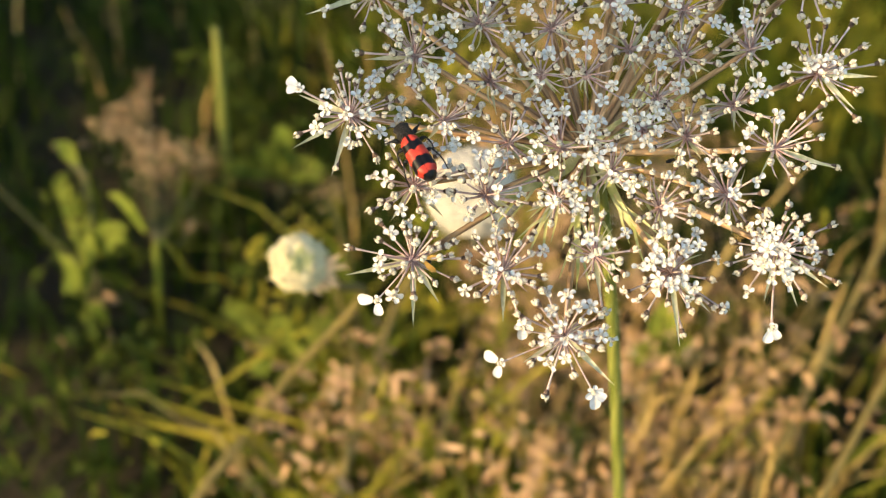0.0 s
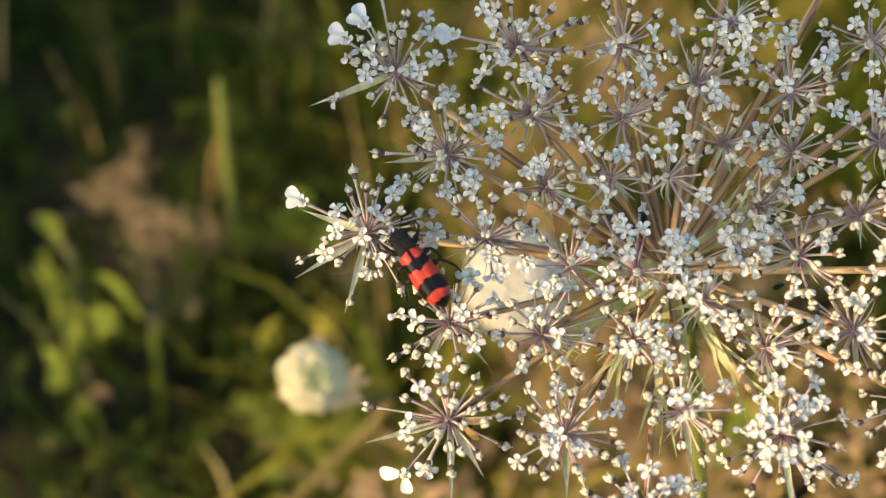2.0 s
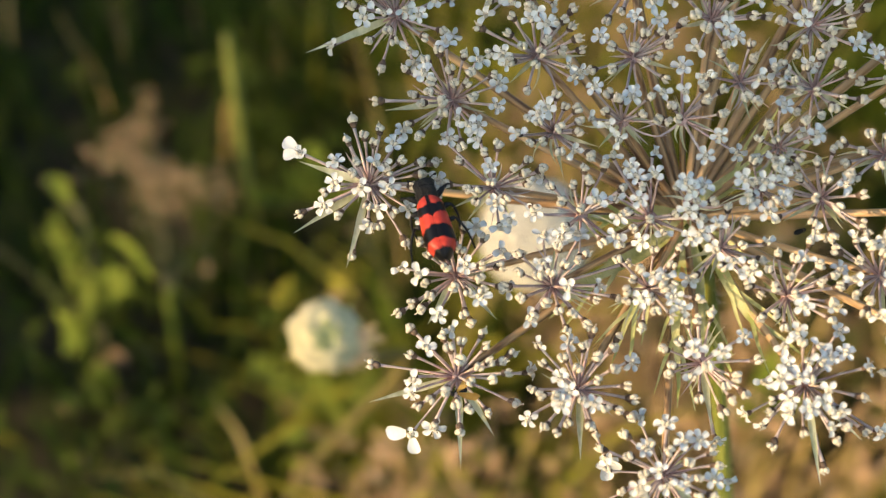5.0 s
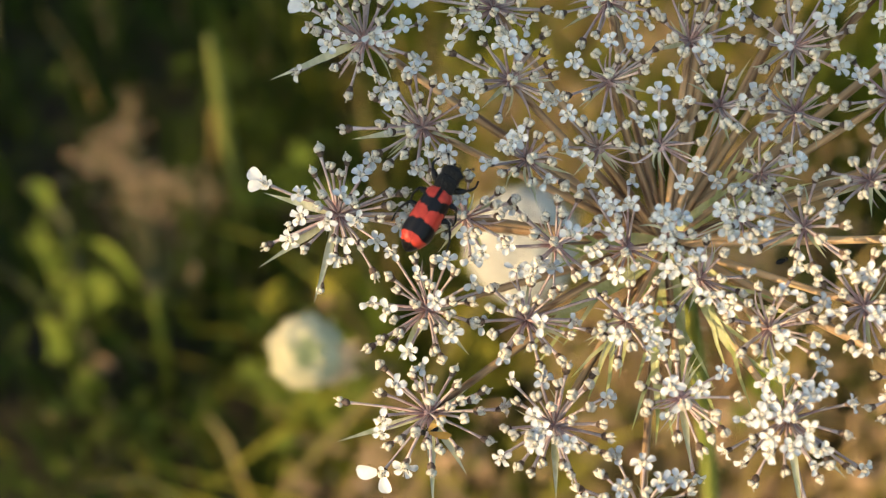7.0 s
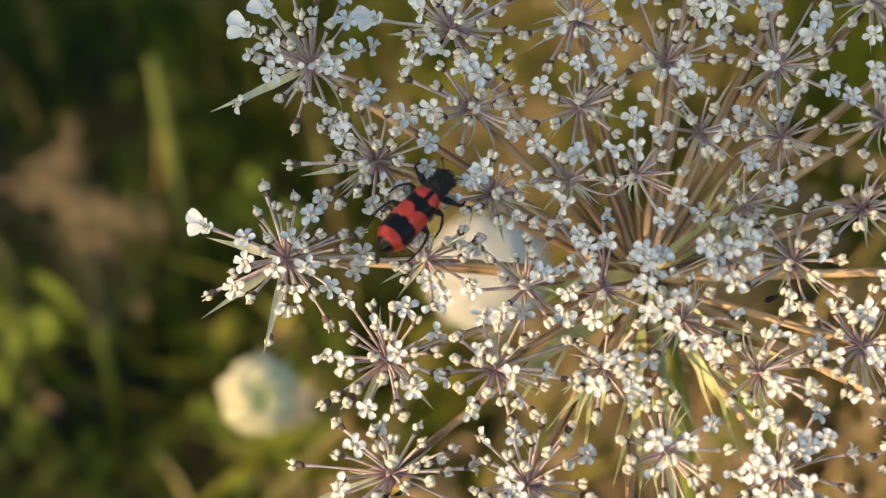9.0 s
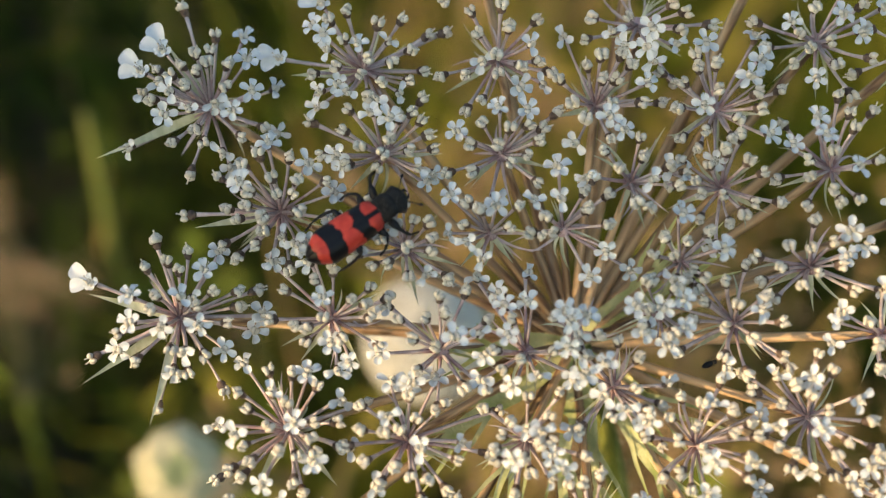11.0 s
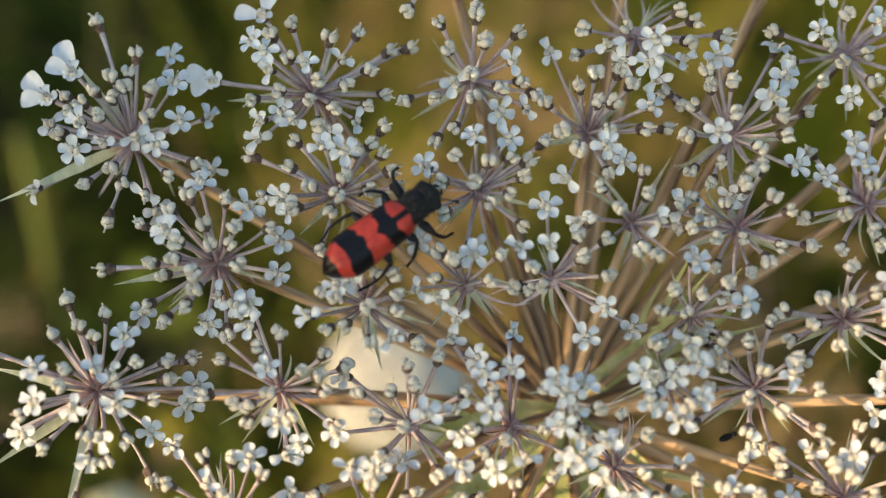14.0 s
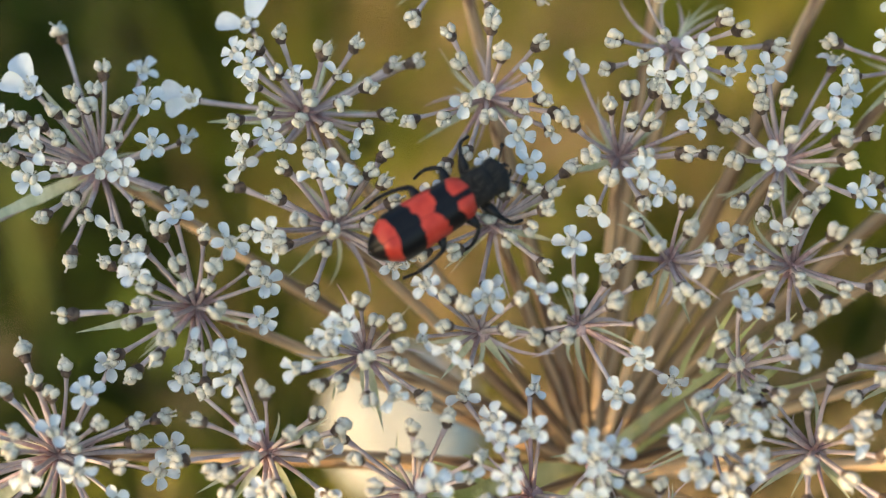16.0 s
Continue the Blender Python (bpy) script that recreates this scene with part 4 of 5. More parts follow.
def closed_head(place, radius, path, label, white, lean):
    """A closed flower head: a cup of packed cream florets with green bracts, on a stem."""
    path = grounded(path)
    foot = path[-1]
    root = thing("closed_flower_head", label, "flower", foot, "closed flower heads")
    c = Vector(place) - Vector(foot)
    axis = Vector(lean).normalized()
    turn = facing(axis)
    r = random.Random(round(radius * 1e5))
    uneven = 0.04 if white else 0.13

    def swell(u):
        return 1 + uneven * noise.noise((u.x * 2.3 + 4, u.y * 2.3, u.z * 2.3)) + 0.5 * uneven * noise.noise((u.x * 6, u.y * 6 + 3, u.z * 6)) - (0 if white else 0.16 * max(0.0, u.z - 0.55))

    core = Shape().ball(c, (radius * 0.86, radius * 0.86, radius * 0.80), turn, 20, 12, 0, lambda q, u: q * swell(u))
    part("cup", core, HEADCREAM if not white else HEADWHITE, root)
    mass, centre = Shape(), Shape()
    for k in range(2600):
        u = Vector((r.gauss(0, 1), r.gauss(0, 1), r.gauss(0, 1))).normalized()
        if u.z < -0.35:
            continue
        q = c + turn @ Vector((u.x * radius * 0.9, u.y * radius * 0.9, u.z * radius * 0.84)) * r.uniform(0.97, 1.02) * swell(u)
        b = radius * r.uniform(0.045, 0.075)
        inner = u.z + r.uniform(-0.05, 0.05) > 0.90 and not white
        (centre if inner else mass).ball(q, (b, b, b * 0.8), facing(turn @ u), 6, 4, 0)
    part("floret_mass", mass, [HEADCREAM if not white else HEADWHITE], root, kind="stuff")
    if not white:
        part("centre", centre, HEADGREEN, root, "greenish centre of the closed head", kind="stuff")
    for k in range(9):
        a = 6.28 * k / 9
        d, s = Vector((math.cos(a), math.sin(a), 0)), Shape()
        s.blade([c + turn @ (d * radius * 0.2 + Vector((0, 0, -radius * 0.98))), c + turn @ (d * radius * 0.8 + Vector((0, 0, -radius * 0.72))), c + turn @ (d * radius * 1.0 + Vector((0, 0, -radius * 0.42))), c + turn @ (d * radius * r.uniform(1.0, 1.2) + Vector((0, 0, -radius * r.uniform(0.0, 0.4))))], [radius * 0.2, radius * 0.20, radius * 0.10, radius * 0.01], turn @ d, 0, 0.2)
        # Rust on the right, lower bracts also stands in for the head's shaded side.
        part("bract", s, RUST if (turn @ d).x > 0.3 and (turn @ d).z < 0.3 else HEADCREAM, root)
    # Brown bracts bunched at the right; their tan also paints the shade there.
    if not white:
        for k in range(22):
            a = r.uniform(-1.1, 0.55)
            d, s = Vector((math.cos(a), -0.25, math.sin(a) - 0.2)).normalized(), Shape()
            s.blade([c + d * radius * 0.78, c + d * radius * 1.06 + Vector((0, 0.1, 0)) * radius, c + d * radius * r.uniform(1.25, 1.7) + Vector((0, 0.35, 0)) * radius], [radius * 0.22, radius * 0.24, radius * 0.03], Vector((0, -1, 0.3)), 0, 0.3)
            part("bract", s, RUST, root, "dry brown bract")
    neck = c - axis * radius * 0.8
    pts = [neck] + [Vector(p) - Vector(foot) for p in path]
    smooth = []
    for i in range(len(pts) - 1):
        a, b, d, e = pts[max(i - 1, 0)], pts[i], pts[i + 1], pts[min(i + 2, len(pts) - 1)]
        for k in range(5):
            t = k / 5
            smooth.append(0.5 * (2 * b + (d - a) * t + (2 * a - 5 * b + 4 * d - e) * t * t + (3 * b - a - 3 * d + e) * t ** 3))
    smooth.append(pts[-1])
    part("stem", Shape().tube(smooth, [0.0011 + 0.0004 * i / len(smooth) for i in range(len(smooth))], 8), OLIVE, root, "straw-green stem bent over below the head")


closed_head(at(-23, 25, 78), 0.0073, (at(-14, 30, 92), at(-9, 33, 108), (-0.0316, 0.0755, 0.2887), (-0.0443, 0.0664, 0.2732), (-0.0555, 0.0587, 0.2602), (-0.09, 0.05, 0.18)), "closed cream flower head nodding on a straw-green stem", False, (0.15, -0.75, 0.70))
closed_head(at(19, 6, 96), 0.0122, ((0.013, 0.088, 0.33), (0.001, 0.0918, 0.3066), (-0.0078, 0.0782, 0.2823), (-0.016, 0.0579, 0.2614), (-0.03, 0.05, 0.18)), "pale white closed flower head behind the open one", True, (-0.15, -0.6, 0.6))


def tuft(s, c, size, n, r, mat=0):
    """A loose spray of fine husks on hair-thin stalks."""
    for _ in range(round(n * 1.1)):
        u = Vector((r.gauss(0, 1), r.gauss(0, 1), r.gauss(0.35, 1))).normalized()
        p = Vector(c) + u * size * r.uniform(0.2, 1.75)
        b = size * r.uniform(0.04, 0.09)
        s.ball(p, (b * 0.75, b * 0.55, b * r.uniform(2.0, 3.6)), facing(u + Vector((r.gauss(0, 0.5), r.gauss(0, 0.5), r.gauss(0.2, 0.5)))), 6, 4, mat)
        if r.random() < 0.5:
            s.tube([Vector(c), p], size * 0.018, 3, mat)


def seed_plant():
    node, low, low2 = Vector((-0.0699, 0.1078, 0.3143)), Vector((-0.0742, 0.1195, 0.2643)), Vector((-0.0796, 0.1408, 0.2104))
    path = grounded((node, low, low2, (-0.088, 0.17, 0.1)))
    foot = path[-1]
    root = thing("dry_seed_plant", "dry rust-brown seed heads on a thin green-brown stalk", "plant", foot)
    r = random.Random(11)
    part("stalk", Shape().tube([p - foot for p in path], [0.0009, 0.0014, 0.0015, 0.0015][:len(path)], 8), FRESH, root)
    for tip, size, n in (((-0.0751, 0.1407, 0.3483), 0.0035, 22), ((-0.0761, 0.1365, 0.343), 0.0045, 30), ((-0.0815, 0.1339, 0.3396), 0.005, 34), ((-0.0858, 0.1313, 0.3362), 0.0048, 34),
                         ((-0.0781, 0.1313, 0.3363), 0.0055, 40), ((-0.073, 0.1291, 0.3335), 0.0055, 40), ((-0.0672, 0.1283, 0.3325), 0.005, 36), ((-0.0635, 0.1265, 0.3302), 0.0042, 30),
                         ((-0.0695, 0.124, 0.3269), 0.0045, 30), ((-0.074, 0.1252, 0.3285), 0.0045, 30), ((-0.0565, 0.1277, 0.3301), 0.0045, 36), ((-0.061, 0.1145, 0.3148), 0.003, 20)):
        tip = Vector(tip)
        s = Shape()
        tuft(s, tip - foot, size, n, r)
        branch = part("branch", Shape().tube([p - foot for p in bend(node, tip, Vector((0.001, 0, -0.003)), 5)], 0.00022, 6), DULL, root)
        part("seed_tuft", s, RUST, branch)
    for a, b, w in ((node.lerp(Vector((-0.0836, 0.1141, 0.3266)), 0.2), (-0.0836, 0.1141, 0.3266), 0.0036), (node, (-0.062, 0.112, 0.300), 0.002)):
        b = Vector(b)
        s = Shape().blade([p - foot for p in bend(a, b, Vector((0, 0, 0.004)), 5)], [w * 0.3, w, w, w * 0.8, w * 0.5, 0.0003], (-0.6, -0.6, 0.5))
        part("leaf", s, FRESH, root)


seed_plant()


def leafy_plant():
    a, b, c, d, e = (Vector(p) for p in ((-0.0999, 0.1253, 0.3367), (-0.0907, 0.1198, 0.3296), (-0.0899, 0.1168, 0.3178), (-0.0965, 0.1023, 0.3138), (-0.0899, 0.0975, 0.3012)))
    path = grounded((a, b, c, (-0.098, 0.12, 0.26), (-0.106, 0.14, 0.14)))
    foot = path[-1]
    root = thing("leafy_weed", "slender weed with pointed light green leaves", "plant", foot)
    r = random.Random(23)
    part("stalk", Shape().tube([p - foot for p in path], [0.0008, 0.001, 0.001, 0.0008, 0.0007], 8), DULL, root)
    for p, q, w in ((b, a, 0.006), (c, b, 0.007), (c, (-0.0955, 0.112, 0.3205), 0.005), (e, d, 0.007), (c, e, 0.006), (e, (-0.084, 0.096, 0.292), 0.006), ((-0.098, 0.12, 0.26), e, 0.006), ((-0.098, 0.12, 0.26), (-0.1, 0.112, 0.275), 0.005)):
        p, q = Vector(p), Vector(q)
        line = bend(p.lerp(q, 0.18), q, Vector((0.001, 0, 0.002)), 8)
        twist = Vector((r.uniform(-0.9, -0.3), r.uniform(-0.8, -0.2), r.uniform(0.1, 0.7)))
        s = Shape().blade([v - foot + Vector((r.uniform(-1, 1), r.uniform(-1, 1), r.uniform(-1, 1))) * 0.0006 for v in line], [w * 0.2] + [w * k * r.uniform(0.55, 1.0) for k in (0.6, 0.85, 1.0, 0.95, 0.8, 0.6, 0.35)] + [0.0003], twist, 0, 0.4)
        part("leaf", s, FRESH, root)


leafy_plant()


def leaf_sprig(tops, foot_x, label):
    """A small weed with divided soft leaves."""
    tops = [Vector(p) for p in tops]
    mid = sum(tops, Vector()) / len(tops) - Vector((0, -0.004, 0.012))
    path = grounded((mid, (foot_x, mid.y + 0.02, 0.1)))
    foot = path[-1]
    root = thing("leafy_weed", label, "plant", foot)
    part("stalk", Shape().tube([p - foot for p in path], [0.0005, 0.0007], 6), DULL, root)
    for k, p in enumerate(tops):
        s, line = Shape(), bend(mid, p, Vector((0, 0, 0.003)), 6)
        s.tube([q - foot for q in line], 0.0003, 5)
        for i in range(1, 7):
            for sgn in (-1, 1):
                a, along = line[i], (line[i] - line[i - 1]).normalized()
                side = along.cross(Vector((-0.4, -0.7, 0.5))).normalized() * sgn
                size = 0.0062 * (1 - 0.09 * i)
                s.blade([a - foot, a + (side * 0.6 + along * 0.5) * size - foot, a + (side * 0.9 + along) * size - foot], [0.0006, 0.0026, 0.0002], (-0.5, -0.7, 0.5))
        part("leaf", s, FRESH, root, "divided soft green leaf")


leaf_sprig(((-0.0498, 0.1374, 0.3209), (-0.0342, 0.1440, 0.330), (-0.0248, 0.1392, 0.3191), (-0.0395, 0.1400, 0.3260)), -0.035, "small weed with divided soft green leaves")
leaf_sprig(((-0.0965, 0.116, 0.327), (-0.0935, 0.100, 0.304), (-0.0800, 0.108, 0.317)), -0.09, "small weed with divided soft green leaves")
leaf_sprig(((-0.0480, 0.100, 0.2965), (-0.0330, 0.097, 0.2945), (-0.0190, 0.096, 0.2930), (-0.0385, 0.086, 0.2850), (-0.0260, 0.087, 0.2850)), -0.034, "small bright green weed in the dry grass")
leaf_sprig(((0.0690, 0.077, 0.2990), (0.0760, 0.080, 0.3130), (0.0820, 0.079, 0.2990)), 0.075, "small bright green weed in the dry grass")


def stalk(label, pts, widths, mat, name="grass_stalk"):
    pts = grounded(pts)
    foot = pts[-1]
    root = thing(name, label, "grass", foot, "stalks behind the flower")
    pts = [p - foot for p in pts]
    dense, radii = [], []
    for i in range(len(pts) - 1):
        for k in range(4):
            dense.append(pts[i].lerp(pts[i + 1], k / 4))
            radii.append(widths[i] + (widths[i + 1] - widths[i]) * k / 4)
    part("culm", Shape().tube(dense + [pts[-1]], radii + [widths[-1]], 8), mat, root)
    for i in (1, len(pts) - 2):
        part("knot", Shape().ball(pts[i], (widths[i] * 1.15,) * 3, None, 8, 5), mat, root)
    return root


stalk("thick upright green grass stalk", ((-0.0532, 0.1428, 0.3662), (-0.0530, 0.1424, 0.354), (-0.0529, 0.1417, 0.3375), (-0.0528, 0.1414, 0.3245), (-0.0523, 0.145, 0.310), (-0.05, 0.16, 0.2)), (0.0009, 0.0014, 0.0017, 0.0012, 0.0007, 0.0005), STEM)
stalk("dry yellow grass stalk", ((0.1535, 0.108, 0.362), (0.1366, 0.0922, 0.3302), (0.1196, 0.0745, 0.2977), (0.1088, 0.061, 0.2778), (0.085, 0.05, 0.19)), (0.0008, 0.0010, 0.0012, 0.0013, 0.0014), OLIVE)
stalk("dry yellow grass stalk", ((0.152, 0.080, 0.328), (0.1365, 0.0682, 0.299), (0.1279, 0.059, 0.2842), (0.1186, 0.0491, 0.2699), (0.10, 0.04, 0.18)), (0.0009, 0.0011, 0.0012, 0.0013, 0.0014), OLIVE)


stalk("thin olive stalk leaning across the weeds", ((-0.122, 0.110, 0.343), (-0.1022, 0.118, 0.307), (-0.0783, 0.1221, 0.2759), (-0.0656, 0.128, 0.240), (-0.03, 0.17, 0.0)), (0.0004, 0.0005, 0.0006, 0.0006, 0.0006), DULL)
stalk("thin brown stalk between the weeds", ((-0.066, 0.128, 0.316), (-0.0543, 0.1391, 0.2925), (-0.0417, 0.138, 0.272), (-0.015, 0.17, 0.0)), (0.0004, 0.0006, 0.0006, 0.0006), DRY)
stalk("dry brown grass stem lying across", ((-0.0105, 0.150, 0.3035), (-0.0457, 0.1506, 0.3078), (-0.0680, 0.1495, 0.3113), (-0.098, 0.165, 0.25), (-0.12, 0.19, 0.0)), (0.0003, 0.0004, 0.0004, 0.0005, 0.0005), DRY)


def small_bud(place, size):
    foot = Vector((place[0] + 0.006, place[1] + 0.01, 0))
    foot.z = ground_z(foot.x, foot.y)
    root = thing("dry_bud", "small rust-orange dry bud on a thin stalk", "plant", foot)
    c = Vector(place) - foot
    s = Shape()
    tuft(s, c, size, 26, random.Random(5))
    part("bud", s, RUST, root)
    part("stalk", Shape().tube(bend(c, (0, 0, -0.004), (0.004, 0, 0), 6), 0.0005, 6), DULL, root)


small_bud((-0.02, 0.1084, 0.3313), 0.0035)
small_bud(settle((0.0764, 0.252, 0.0928)), 0.004)


def growth(x, y):
    """How tall the plants stand: lower towards the open, sunny side."""
    return 1 - 0.68 * min(1.0, max(0.0, (-0.87 * x - 0.5 * y + 0.28) / 0.40))


def meadow(name, label, n, seed, mat, low, high, width, area, lean=0.35, keep=None, on_bank=True):
    """Blades of grass rooted in the ground: on the plan of the bank, or on the wider ground."""
    r, s = random.Random(seed), Shape()
    x0, x1, y0, y1 = area
    while n > 0:
        x, y = r.uniform(x0, x1), r.uniform(y0, y1)
        if keep and r.random() > keep(x, y):
            n -= 0.2
            continue
        n -= 1
        h, a = r.uniform(low, high) * r.uniform(0.6, 1), r.random() * 6.28
        h *= growth(x, y) if on_bank else 1
        d = Vector((math.cos(a), math.sin(a), 0))
        b = h * r.uniform(0.1, lean) * 2
        w = width * r.uniform(0.6, 1.3)
        pts = [Vector((x, y, -0.01)), Vector((x, y, 0)) + d * b * 0.2 + Vector((0, 0, h * 0.45)), Vector((x, y, 0)) + d * b * 0.55 + Vector((0, 0, h * 0.8)), Vector((x, y, 0)) + d * b + Vector((0, 0, h * r.uniform(0.75, 1.0)))]
        s.blade(pts, [w, w * 0.9, w * 0.6, w * 0.08], Vector((-d.y, d.x, 0.0)).cross(Vector((0, 0, 1))) + Vector((0, 0, 0.4)), 0, 0.3)
    s.v = [settle(v) if on_bank else v + Vector((0, 0, ground_z(v.x, v.y))) for v in s.v]
    return tagged(new(name, s.mesh(name, mat)), label, "grass", kind="stuff")


AREA = (-0.75, 0.85, 0.02, 1.5)


def patch(x, y, scale, seed):
    return noise.noise((x * scale, y * scale, seed))


def ramp(v, lo, hi):
    return min(1.0, max(0.0, (v - lo) / (hi - lo)))


def brown(x, y):
    """Where dry brown growth stands: to the right and in a strip in the foreground."""
    side = ramp(x, -0.08, 0.05) * (0.5 + 0.5 * ramp(y, 0.58, 0.44)) * (1 - 0.45 * ramp(x, 0.1, 0.25)) * (1 - 0.9 * ramp(x, 0.14, 0.22) * ramp(y, 0.38, 0.46))
    strip = 0.45 * ramp(x, -0.17, -0.04) * ramp(y, 0.42, 0.30)
    back = 0.04 * ramp(y, 0.58, 0.75) * ramp(x, 0.1, 0.0)
    return max(side, strip, back) * min(1.0, max(0.0, 0.62 + 1.9 * patch(x, y, 13, 1.7)))


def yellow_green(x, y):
    """Where yellow-green leaves lightened for sun stand: a strip in the foreground, and far behind to the right."""
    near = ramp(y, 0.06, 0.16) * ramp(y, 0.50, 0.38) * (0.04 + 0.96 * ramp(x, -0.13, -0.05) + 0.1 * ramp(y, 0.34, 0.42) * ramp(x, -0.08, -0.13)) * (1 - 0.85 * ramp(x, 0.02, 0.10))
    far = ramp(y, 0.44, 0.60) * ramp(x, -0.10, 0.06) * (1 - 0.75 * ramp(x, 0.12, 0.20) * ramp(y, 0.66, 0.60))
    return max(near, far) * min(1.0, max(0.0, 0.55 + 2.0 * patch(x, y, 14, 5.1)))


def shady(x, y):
    """Where small leaves in a shade-darkened green cover the ground: the shaded side of the bank."""
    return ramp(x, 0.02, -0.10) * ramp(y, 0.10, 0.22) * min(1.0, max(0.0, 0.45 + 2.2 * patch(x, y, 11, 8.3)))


meadow("meadow_grass", "green meadow grass blades, darkened for shade", 7000, 21, GRASS, 0.05, 0.17, 0.0045, AREA, 0.5, lambda x, y: 1 - 0.8 * max(brown(x, y), 0.9 * yellow_green(x, y), 0.3 * shady(x, y)))
meadow("fresh_leaves", "fresh yellow-green narrow leaves among the grass, lightened for sun", 7500, 22, LEAF, 0.06, 0.19, 0.0048, AREA, 0.8, yellow_green)
meadow("dry_grass", "dry straw-coloured grass stems", 5000, 23, STRAW, 0.06, 0.20, 0.0026, AREA, 0.42, brown)


def wide(x, y):
    """The meadow around thins out with distance."""
    if -0.34 < x < 0.36 and -0.3 < y < 0.27:
        return 0.0
    return max(0.0, 1 - math.hypot(x, y - 0.3) / 2.6) ** 1.3


meadow("short_grass", "green grass of the wider meadow", 22000, 24, GRASS, 0.04, 0.11, 0.008, (-2.6, 2.6, -2.2, 2.8), 0.6, wide, False)
meadow("short_grass", "scattered dry straw of the wider meadow", 6000, 25, STRAW, 0.04, 0.10, 0.004, (-2.4, 2.4, -2.0, 2.6), 0.7, wide, False)


def scatter(name, label, category, seed, heaps, mat, where, size, width, x_from, far=True):
    """Small curled leaves, husks or leaflets, in loose clumps."""
    r, s = random.Random(seed), Shape()
    for _ in range(heaps):
        x, y = r.uniform(x_from, 0.7), r.uniform(AREA[2], 1.1)
        if r.random() > where(x, y) or (far and x < 0.0 and y > 0.42):
            continue
        heap = Vector((x, y, 0.01 + r.uniform(0.01, 0.15) * growth(x, y)))
        for _ in range(r.randrange(2, 8)):
            c = heap + Vector((r.gauss(0, 0.006), r.gauss(0, 0.006), r.gauss(0, 0.006)))
            d = Vector((r.gauss(0, 1), r.gauss(0, 1), r.gauss(0, 0.8))).normalized() * r.uniform(0.2, 1.0) * size
            w = r.uniform(0.25, 1.0) * width
            s.blade(bend(c - d, c + d, Vector((0, 0, r.uniform(-0.002, 0.003))), 3), [w * 0.4, w, w * 0.9, w * 0.2], (r.gauss(-0.5, 0.6), r.gauss(-0.3, 0.6), 0.8), 0, 0.5)
    s.v = [settle(v) for v in s.v]
    return tagged(new(name, s.mesh(name, mat)), label, category, kind="stuff")


scatter("dry_leaves", "dry curled brown leaves and seed husks in the grass", "dry leaves", 31, 14500, LITTER, brown, 0.0062, 0.0036, -0.16)
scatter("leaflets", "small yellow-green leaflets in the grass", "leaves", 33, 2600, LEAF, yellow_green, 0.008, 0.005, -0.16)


scatter("leaflets", "small green leaves low on the bank, darkened for shade", "leaves", 35, 2600, SHADELEAF, shady, 0.010, 0.008, -0.55, False)


# ---- an unseen leafy tree added towards the sun; its lowest twigs shade the upper part of the head ----
def shade_tree():
    across = Vector((0.5, -0.866, 0))
    rise = TO_SUN.cross(across) * -1
    if rise.z < 0:
        rise = -rise
    origin = Vector((0, 0, 0.42)) + TO_SUN * 0.55
    foot = origin + TO_SUN * 0.5 + across * 0.35
    foot.z = ground_z(foot.x, foot.y)
    root = thing("unseen_tree", "unseen young tree with low twigs, added to shade the flower head", "tree", foot)
    top = origin + rise * 0.50 + across * 0.20 + TO_SUN * 0.25
    trunk = Shape().tube([Vector((0, 0, -0.02)), Vector((0.02, 0, 0.2)), top - foot], [0.022, 0.018, 0.008], 10)
    part("trunk", trunk, BARK, root)
    for k in range(7):
        e = origin + rise * (0.02 + 0.02 * k) + across * (-0.03 - 0.02 * (k % 3))
        part("limb", Shape().tube(bend(Vector((0.02, 0, 0.2)).lerp(top - foot, 0.65 + 0.05 * k), e - foot, Vector((0, 0, 0.03)), 6), [0.006, 0.005, 0.005, 0.004, 0.003, 0.002, 0.001], 6), BARK, root)
    r, s = random.Random(41), Shape()
    for k in range(6000):
        u, v = r.uniform(-0.10, 0.041), -0.006 + r.uniform(0.0, 0.166) * (1 if k % 2 else r.random() ** 1.5)
        size = r.uniform(0.018, 0.034) if v > 0.04 else r.uniform(0.008, 0.016)
        # Leaves below this floor are left out, which sets the shadow's lower edge.
        floor_v = -0.0008 + 0.004 * ramp(u, 0.0, 0.010) + size * 0.32 + (max(0.0, u + size * 0.4 - 0.0285) / 0.010 * 0.026)
        if v < floor_v or u > 0.037 - size * 0.4:
            continue
        c = origin + across * u + rise * v + TO_SUN * r.uniform(-0.04, 0.22) * (0.3 + 1.0 * min(1, v / 0.2)) - foot
        d = (across * r.gauss(0, 1) + rise * r.gauss(-0.2, 0.7) + TO_SUN * r.gauss(0, 0.4)).normalized() * size * 0.5
        s.blade([c - d, c - d * 0.3, c + d * 0.4, c + d], [size * 0.15, size * 0.62, size * 0.55, size * 0.05], TO_SUN + Vector((r.gauss(0, 0.5), r.gauss(0, 0.5), r.gauss(0, 0.5))), 0, 0.15)
    part("crown", s, CROWN, root, "dense small green leaves")


shade_tree()


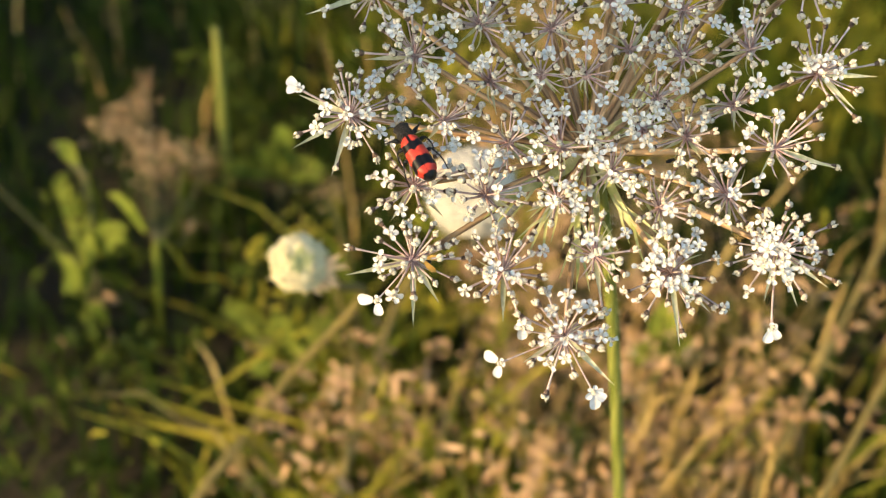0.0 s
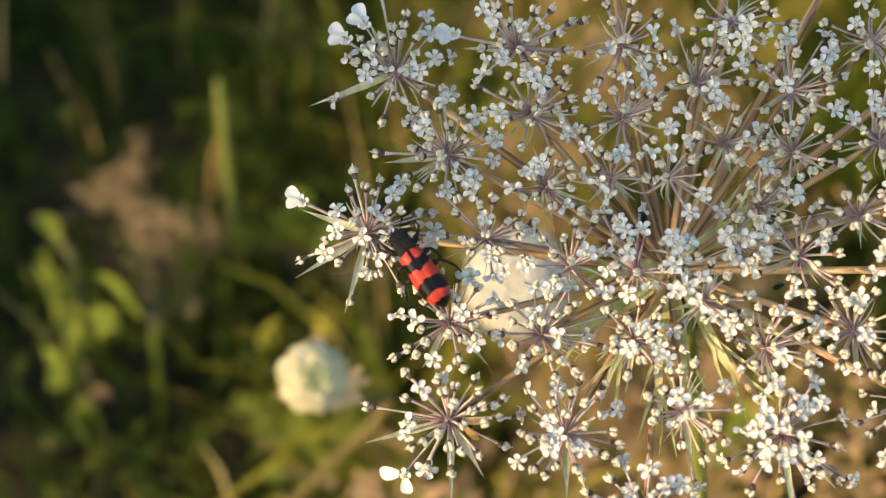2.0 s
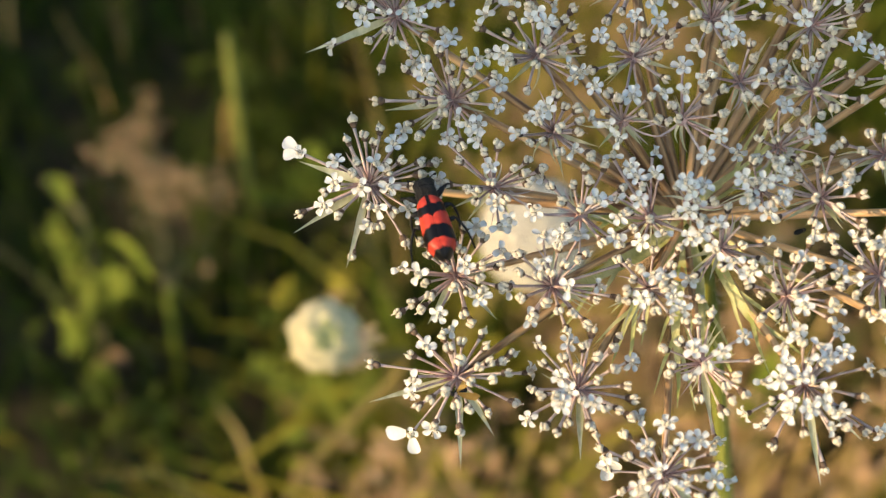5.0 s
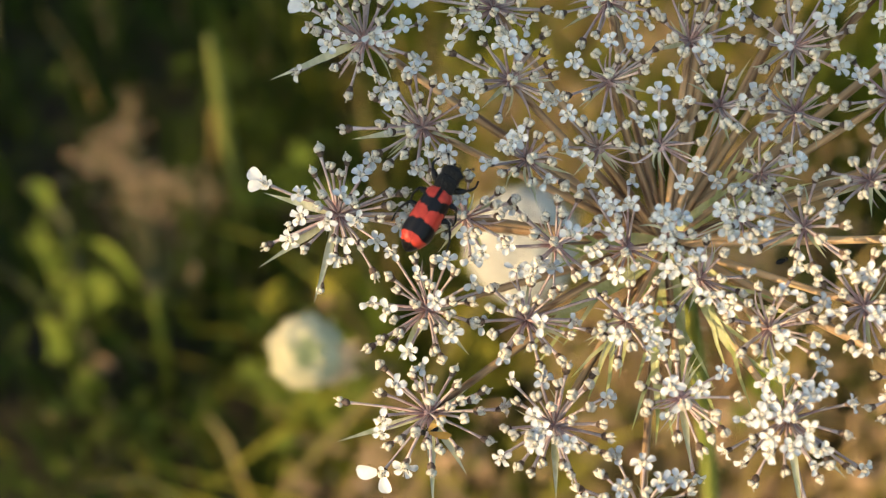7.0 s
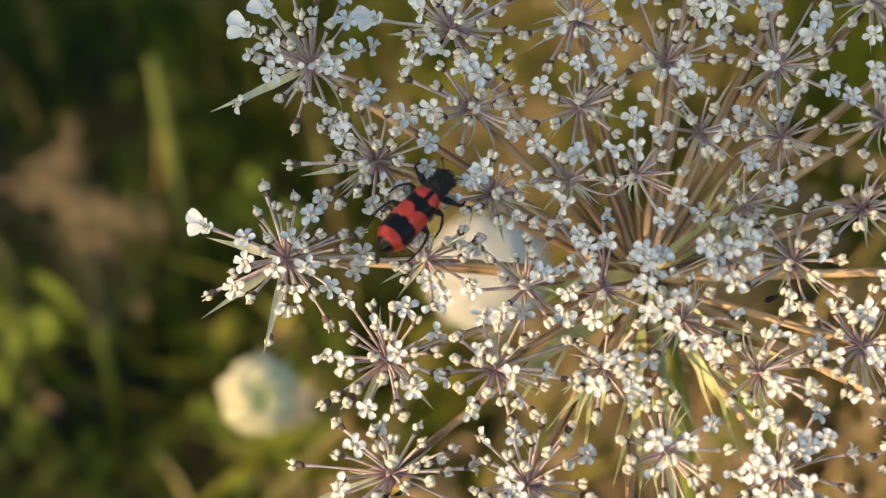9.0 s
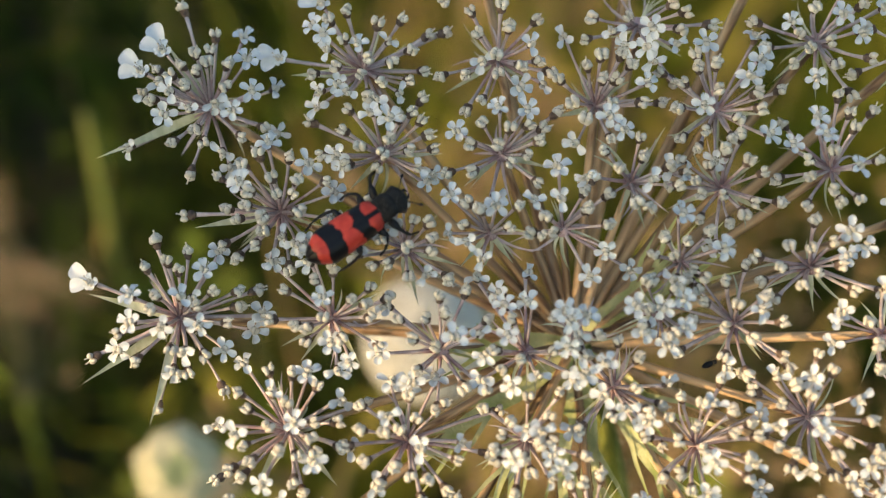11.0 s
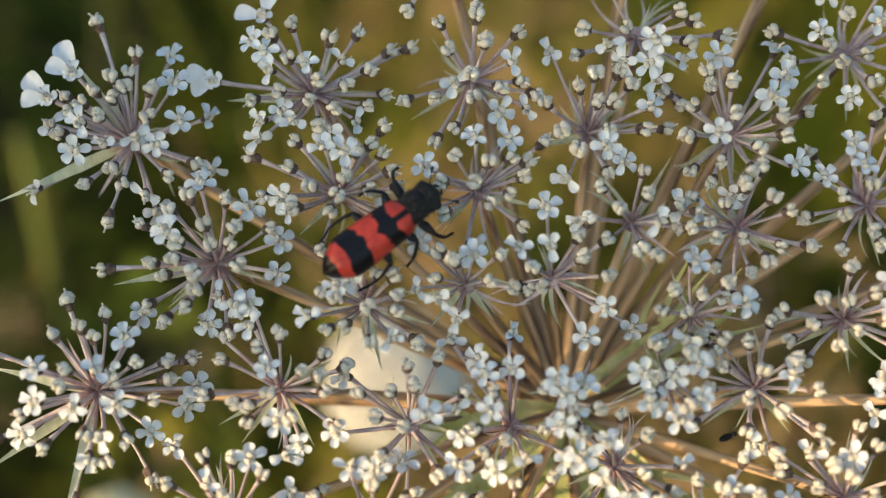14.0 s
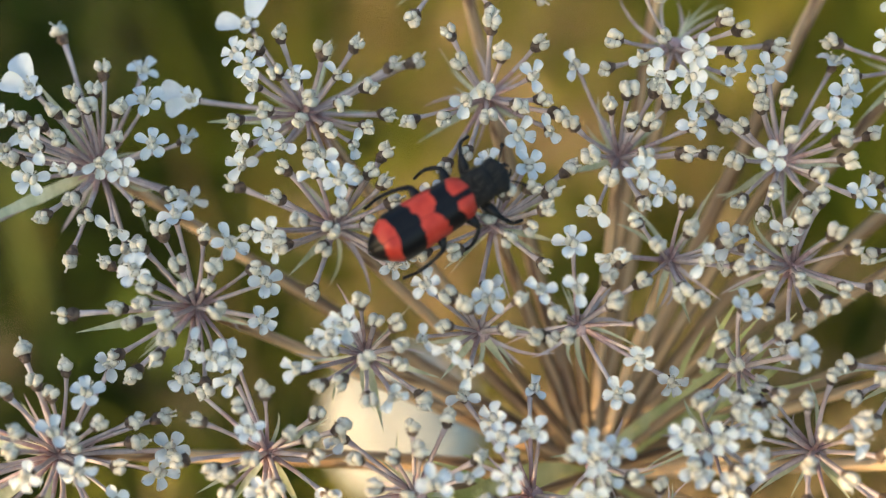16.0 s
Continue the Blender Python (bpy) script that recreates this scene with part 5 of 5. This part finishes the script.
def unseen_bush():
    """An unseen dense bush, added towards the sun to lay shadow over the upper and left part of the bank."""
    across = Vector((0.5, -0.866, 0))
    rise = Vector((0.224, 0.129, 0.966))
    origin = Vector((0, 0, 0.42)) + TO_SUN * 0.5
    foot = origin - across * 0.36
    foot.z = ground_z(foot.x, foot.y)
    root = thing("unseen_bush", "unseen dense bush added to shade the bank", "bush", foot)
    r, s = random.Random(51), Shape()
    for k in range(11):
        e = origin + across * r.uniform(-0.56, -0.20) + rise * r.uniform(-0.15, 0.08)
        part("limb", Shape().tube(bend((r.uniform(-0.03, 0.03), r.uniform(-0.03, 0.03), -0.01), e - foot, Vector((0, 0, 0.05)), 6), [0.007, 0.006, 0.005, 0.004, 0.003, 0.002, 0.001], 6), BARK, root)
    for k in range(9000):
        u, v = r.uniform(-0.62, -0.13), r.uniform(-0.34, 0.13)
        size = r.uniform(0.014, 0.028)
        # The crown's edge is cut to shape the shadow it casts.
        edge = -0.192 + 0.030 * noise.noise((v * 14, 3, 2)) + 0.012 * noise.noise((v * 45, 7, 2)) + 0.5 * max(0.0, -0.12 - v) + 0.050 * math.exp(-((v + 0.140) / 0.013) ** 2) - 0.022 * math.exp(-((v + 0.100) / 0.012) ** 2)
        if u > edge - size * 0.4 or v > 0.10 - 0.04 * noise.noise((u * 9, 0, 2)):
            continue
        depth = r.uniform(-0.07, 0.12) + 0.05 * noise.noise((u * 12, v * 12, 4))
        c = origin + across * u + rise * v + TO_SUN * depth
        if c.z < ground_z(c.x, c.y) + 0.01:
            continue
        d = Vector((r.gauss(0, 1), r.gauss(0, 1), r.gauss(0, 0.8))).normalized() * size * 0.5
        s.blade([c - d - foot, c - d * 0.3 - foot, c + d * 0.4 - foot, c + d - foot], [size * 0.15, size * 0.62, size * 0.55, size * 0.05], TO_SUN + Vector((r.gauss(0, 0.5), r.gauss(0, 0.5), r.gauss(0, 0.5))), 0, 0.15)
    part("crown", s, CROWN, root, "dense small green leaves")


unseen_bush()


# ---- what moves ----
def motions():
    walk(beetle, [
        (0, crawl(3.6, 7.6, -4.7, -121, 18)),
        (0.5, crawl(3.5, 7.2, -4.7, -119, 16)),
        (1, crawl(1.6, 6.3, -4.6, -121, 16)),
        (1.5, crawl(0.4, 5.7, -4.5, -123, 0)),
        (2, crawl(-0.8, 5.1, -4.4, -125, 0)),
        (2.5, crawl(-0.7, 3.8, -4.2, -115, 6)),
        (3, crawl(-0.6, 3.7, -4.3, -109, 14)),
        (3.5, crawl(-0.1, 5.3, -4.4, -127, 10)),
        (4, crawl(0.2, 6.2, -4.5, -151, 26)),
        (4.5, crawl(1.2, 5.6, -4.5, -138, 16)),
        (5, crawl(0.8, 5.1, -4.4, -106, 26)),
        (5.2, crawl(0.7, 4.8, -4.4, -96)),
        (7.3, crawl(6.1, -1.3, -4.0, -51)),
        (7.5, crawl(6.9, -1.7, -4.0, -46, 10)),
        (8, crawl(8.2, -3.8, -3.8, -41, 8)),
        (8.5, crawl(7.9, -4.2, -3.8, -46, 4)),
        (9, crawl(8.3, -5.2, -3.6, -45, 12)),
        (9.2, crawl(8.8, -6.4, -3.6, -42)),
        (11.3, crawl(14.4, -9.7, -3.4, -26)),
        (11.5, crawl(15.6, -10.2, -3.4, -21, 0)),
        (12, crawl(17.1, -11.7, -3.3, -29, 0)),
        (12.5, crawl(19.4, -12.0, -3.4, -14, 16)),
        (13, crawl(19.3, -12.4, -3.3, -14, 0)),
        (13.5, crawl(19.6, -13.1, -3.2, -32, 0)),
        (14, crawl(19.8, -13.5, -3.2, -33, 0)),
        (14.5, crawl(20.1, -14.7, -3.1, -42, 4)),
        (15, crawl(20.9, -16.4, -3.0, -54, 14)),
        (15.5, crawl(22, -17.5, -2.9, -43, 6)),
        (15.8, crawl(23.5, -18.0, -2.9, -30)),
        (16, crawl(24.5, -18.0, -2.9, -28, 0)),
    ])
    walk(fly, [(0.0, crawl(5.6, 27.0, -1.5, 200)), (3.5, crawl(5.1, 27.7, -1.5, 200)), (4.2, crawl(3.6, 28.6, -1.8, 165)), (16.0, crawl(3.5, 28.7, -1.8, 165))])
    for n, leg in enumerate(LEGS):
        base = leg.location.copy()
        phase = 0.0 if n in (0, 3, 4) else math.pi
        rows = []
        for k in range(33):
            t = 0.5 * k
            swing = 13 * math.sin(2.4 * t + phase) + 4 * math.sin(5.1 * t + n)
            rows.append((t, Matrix.Translation(base) @ pose(0, 0, 0, 0, 5 * math.cos(2.4 * t + phase), swing)))
        walk(leg, rows)


motions()
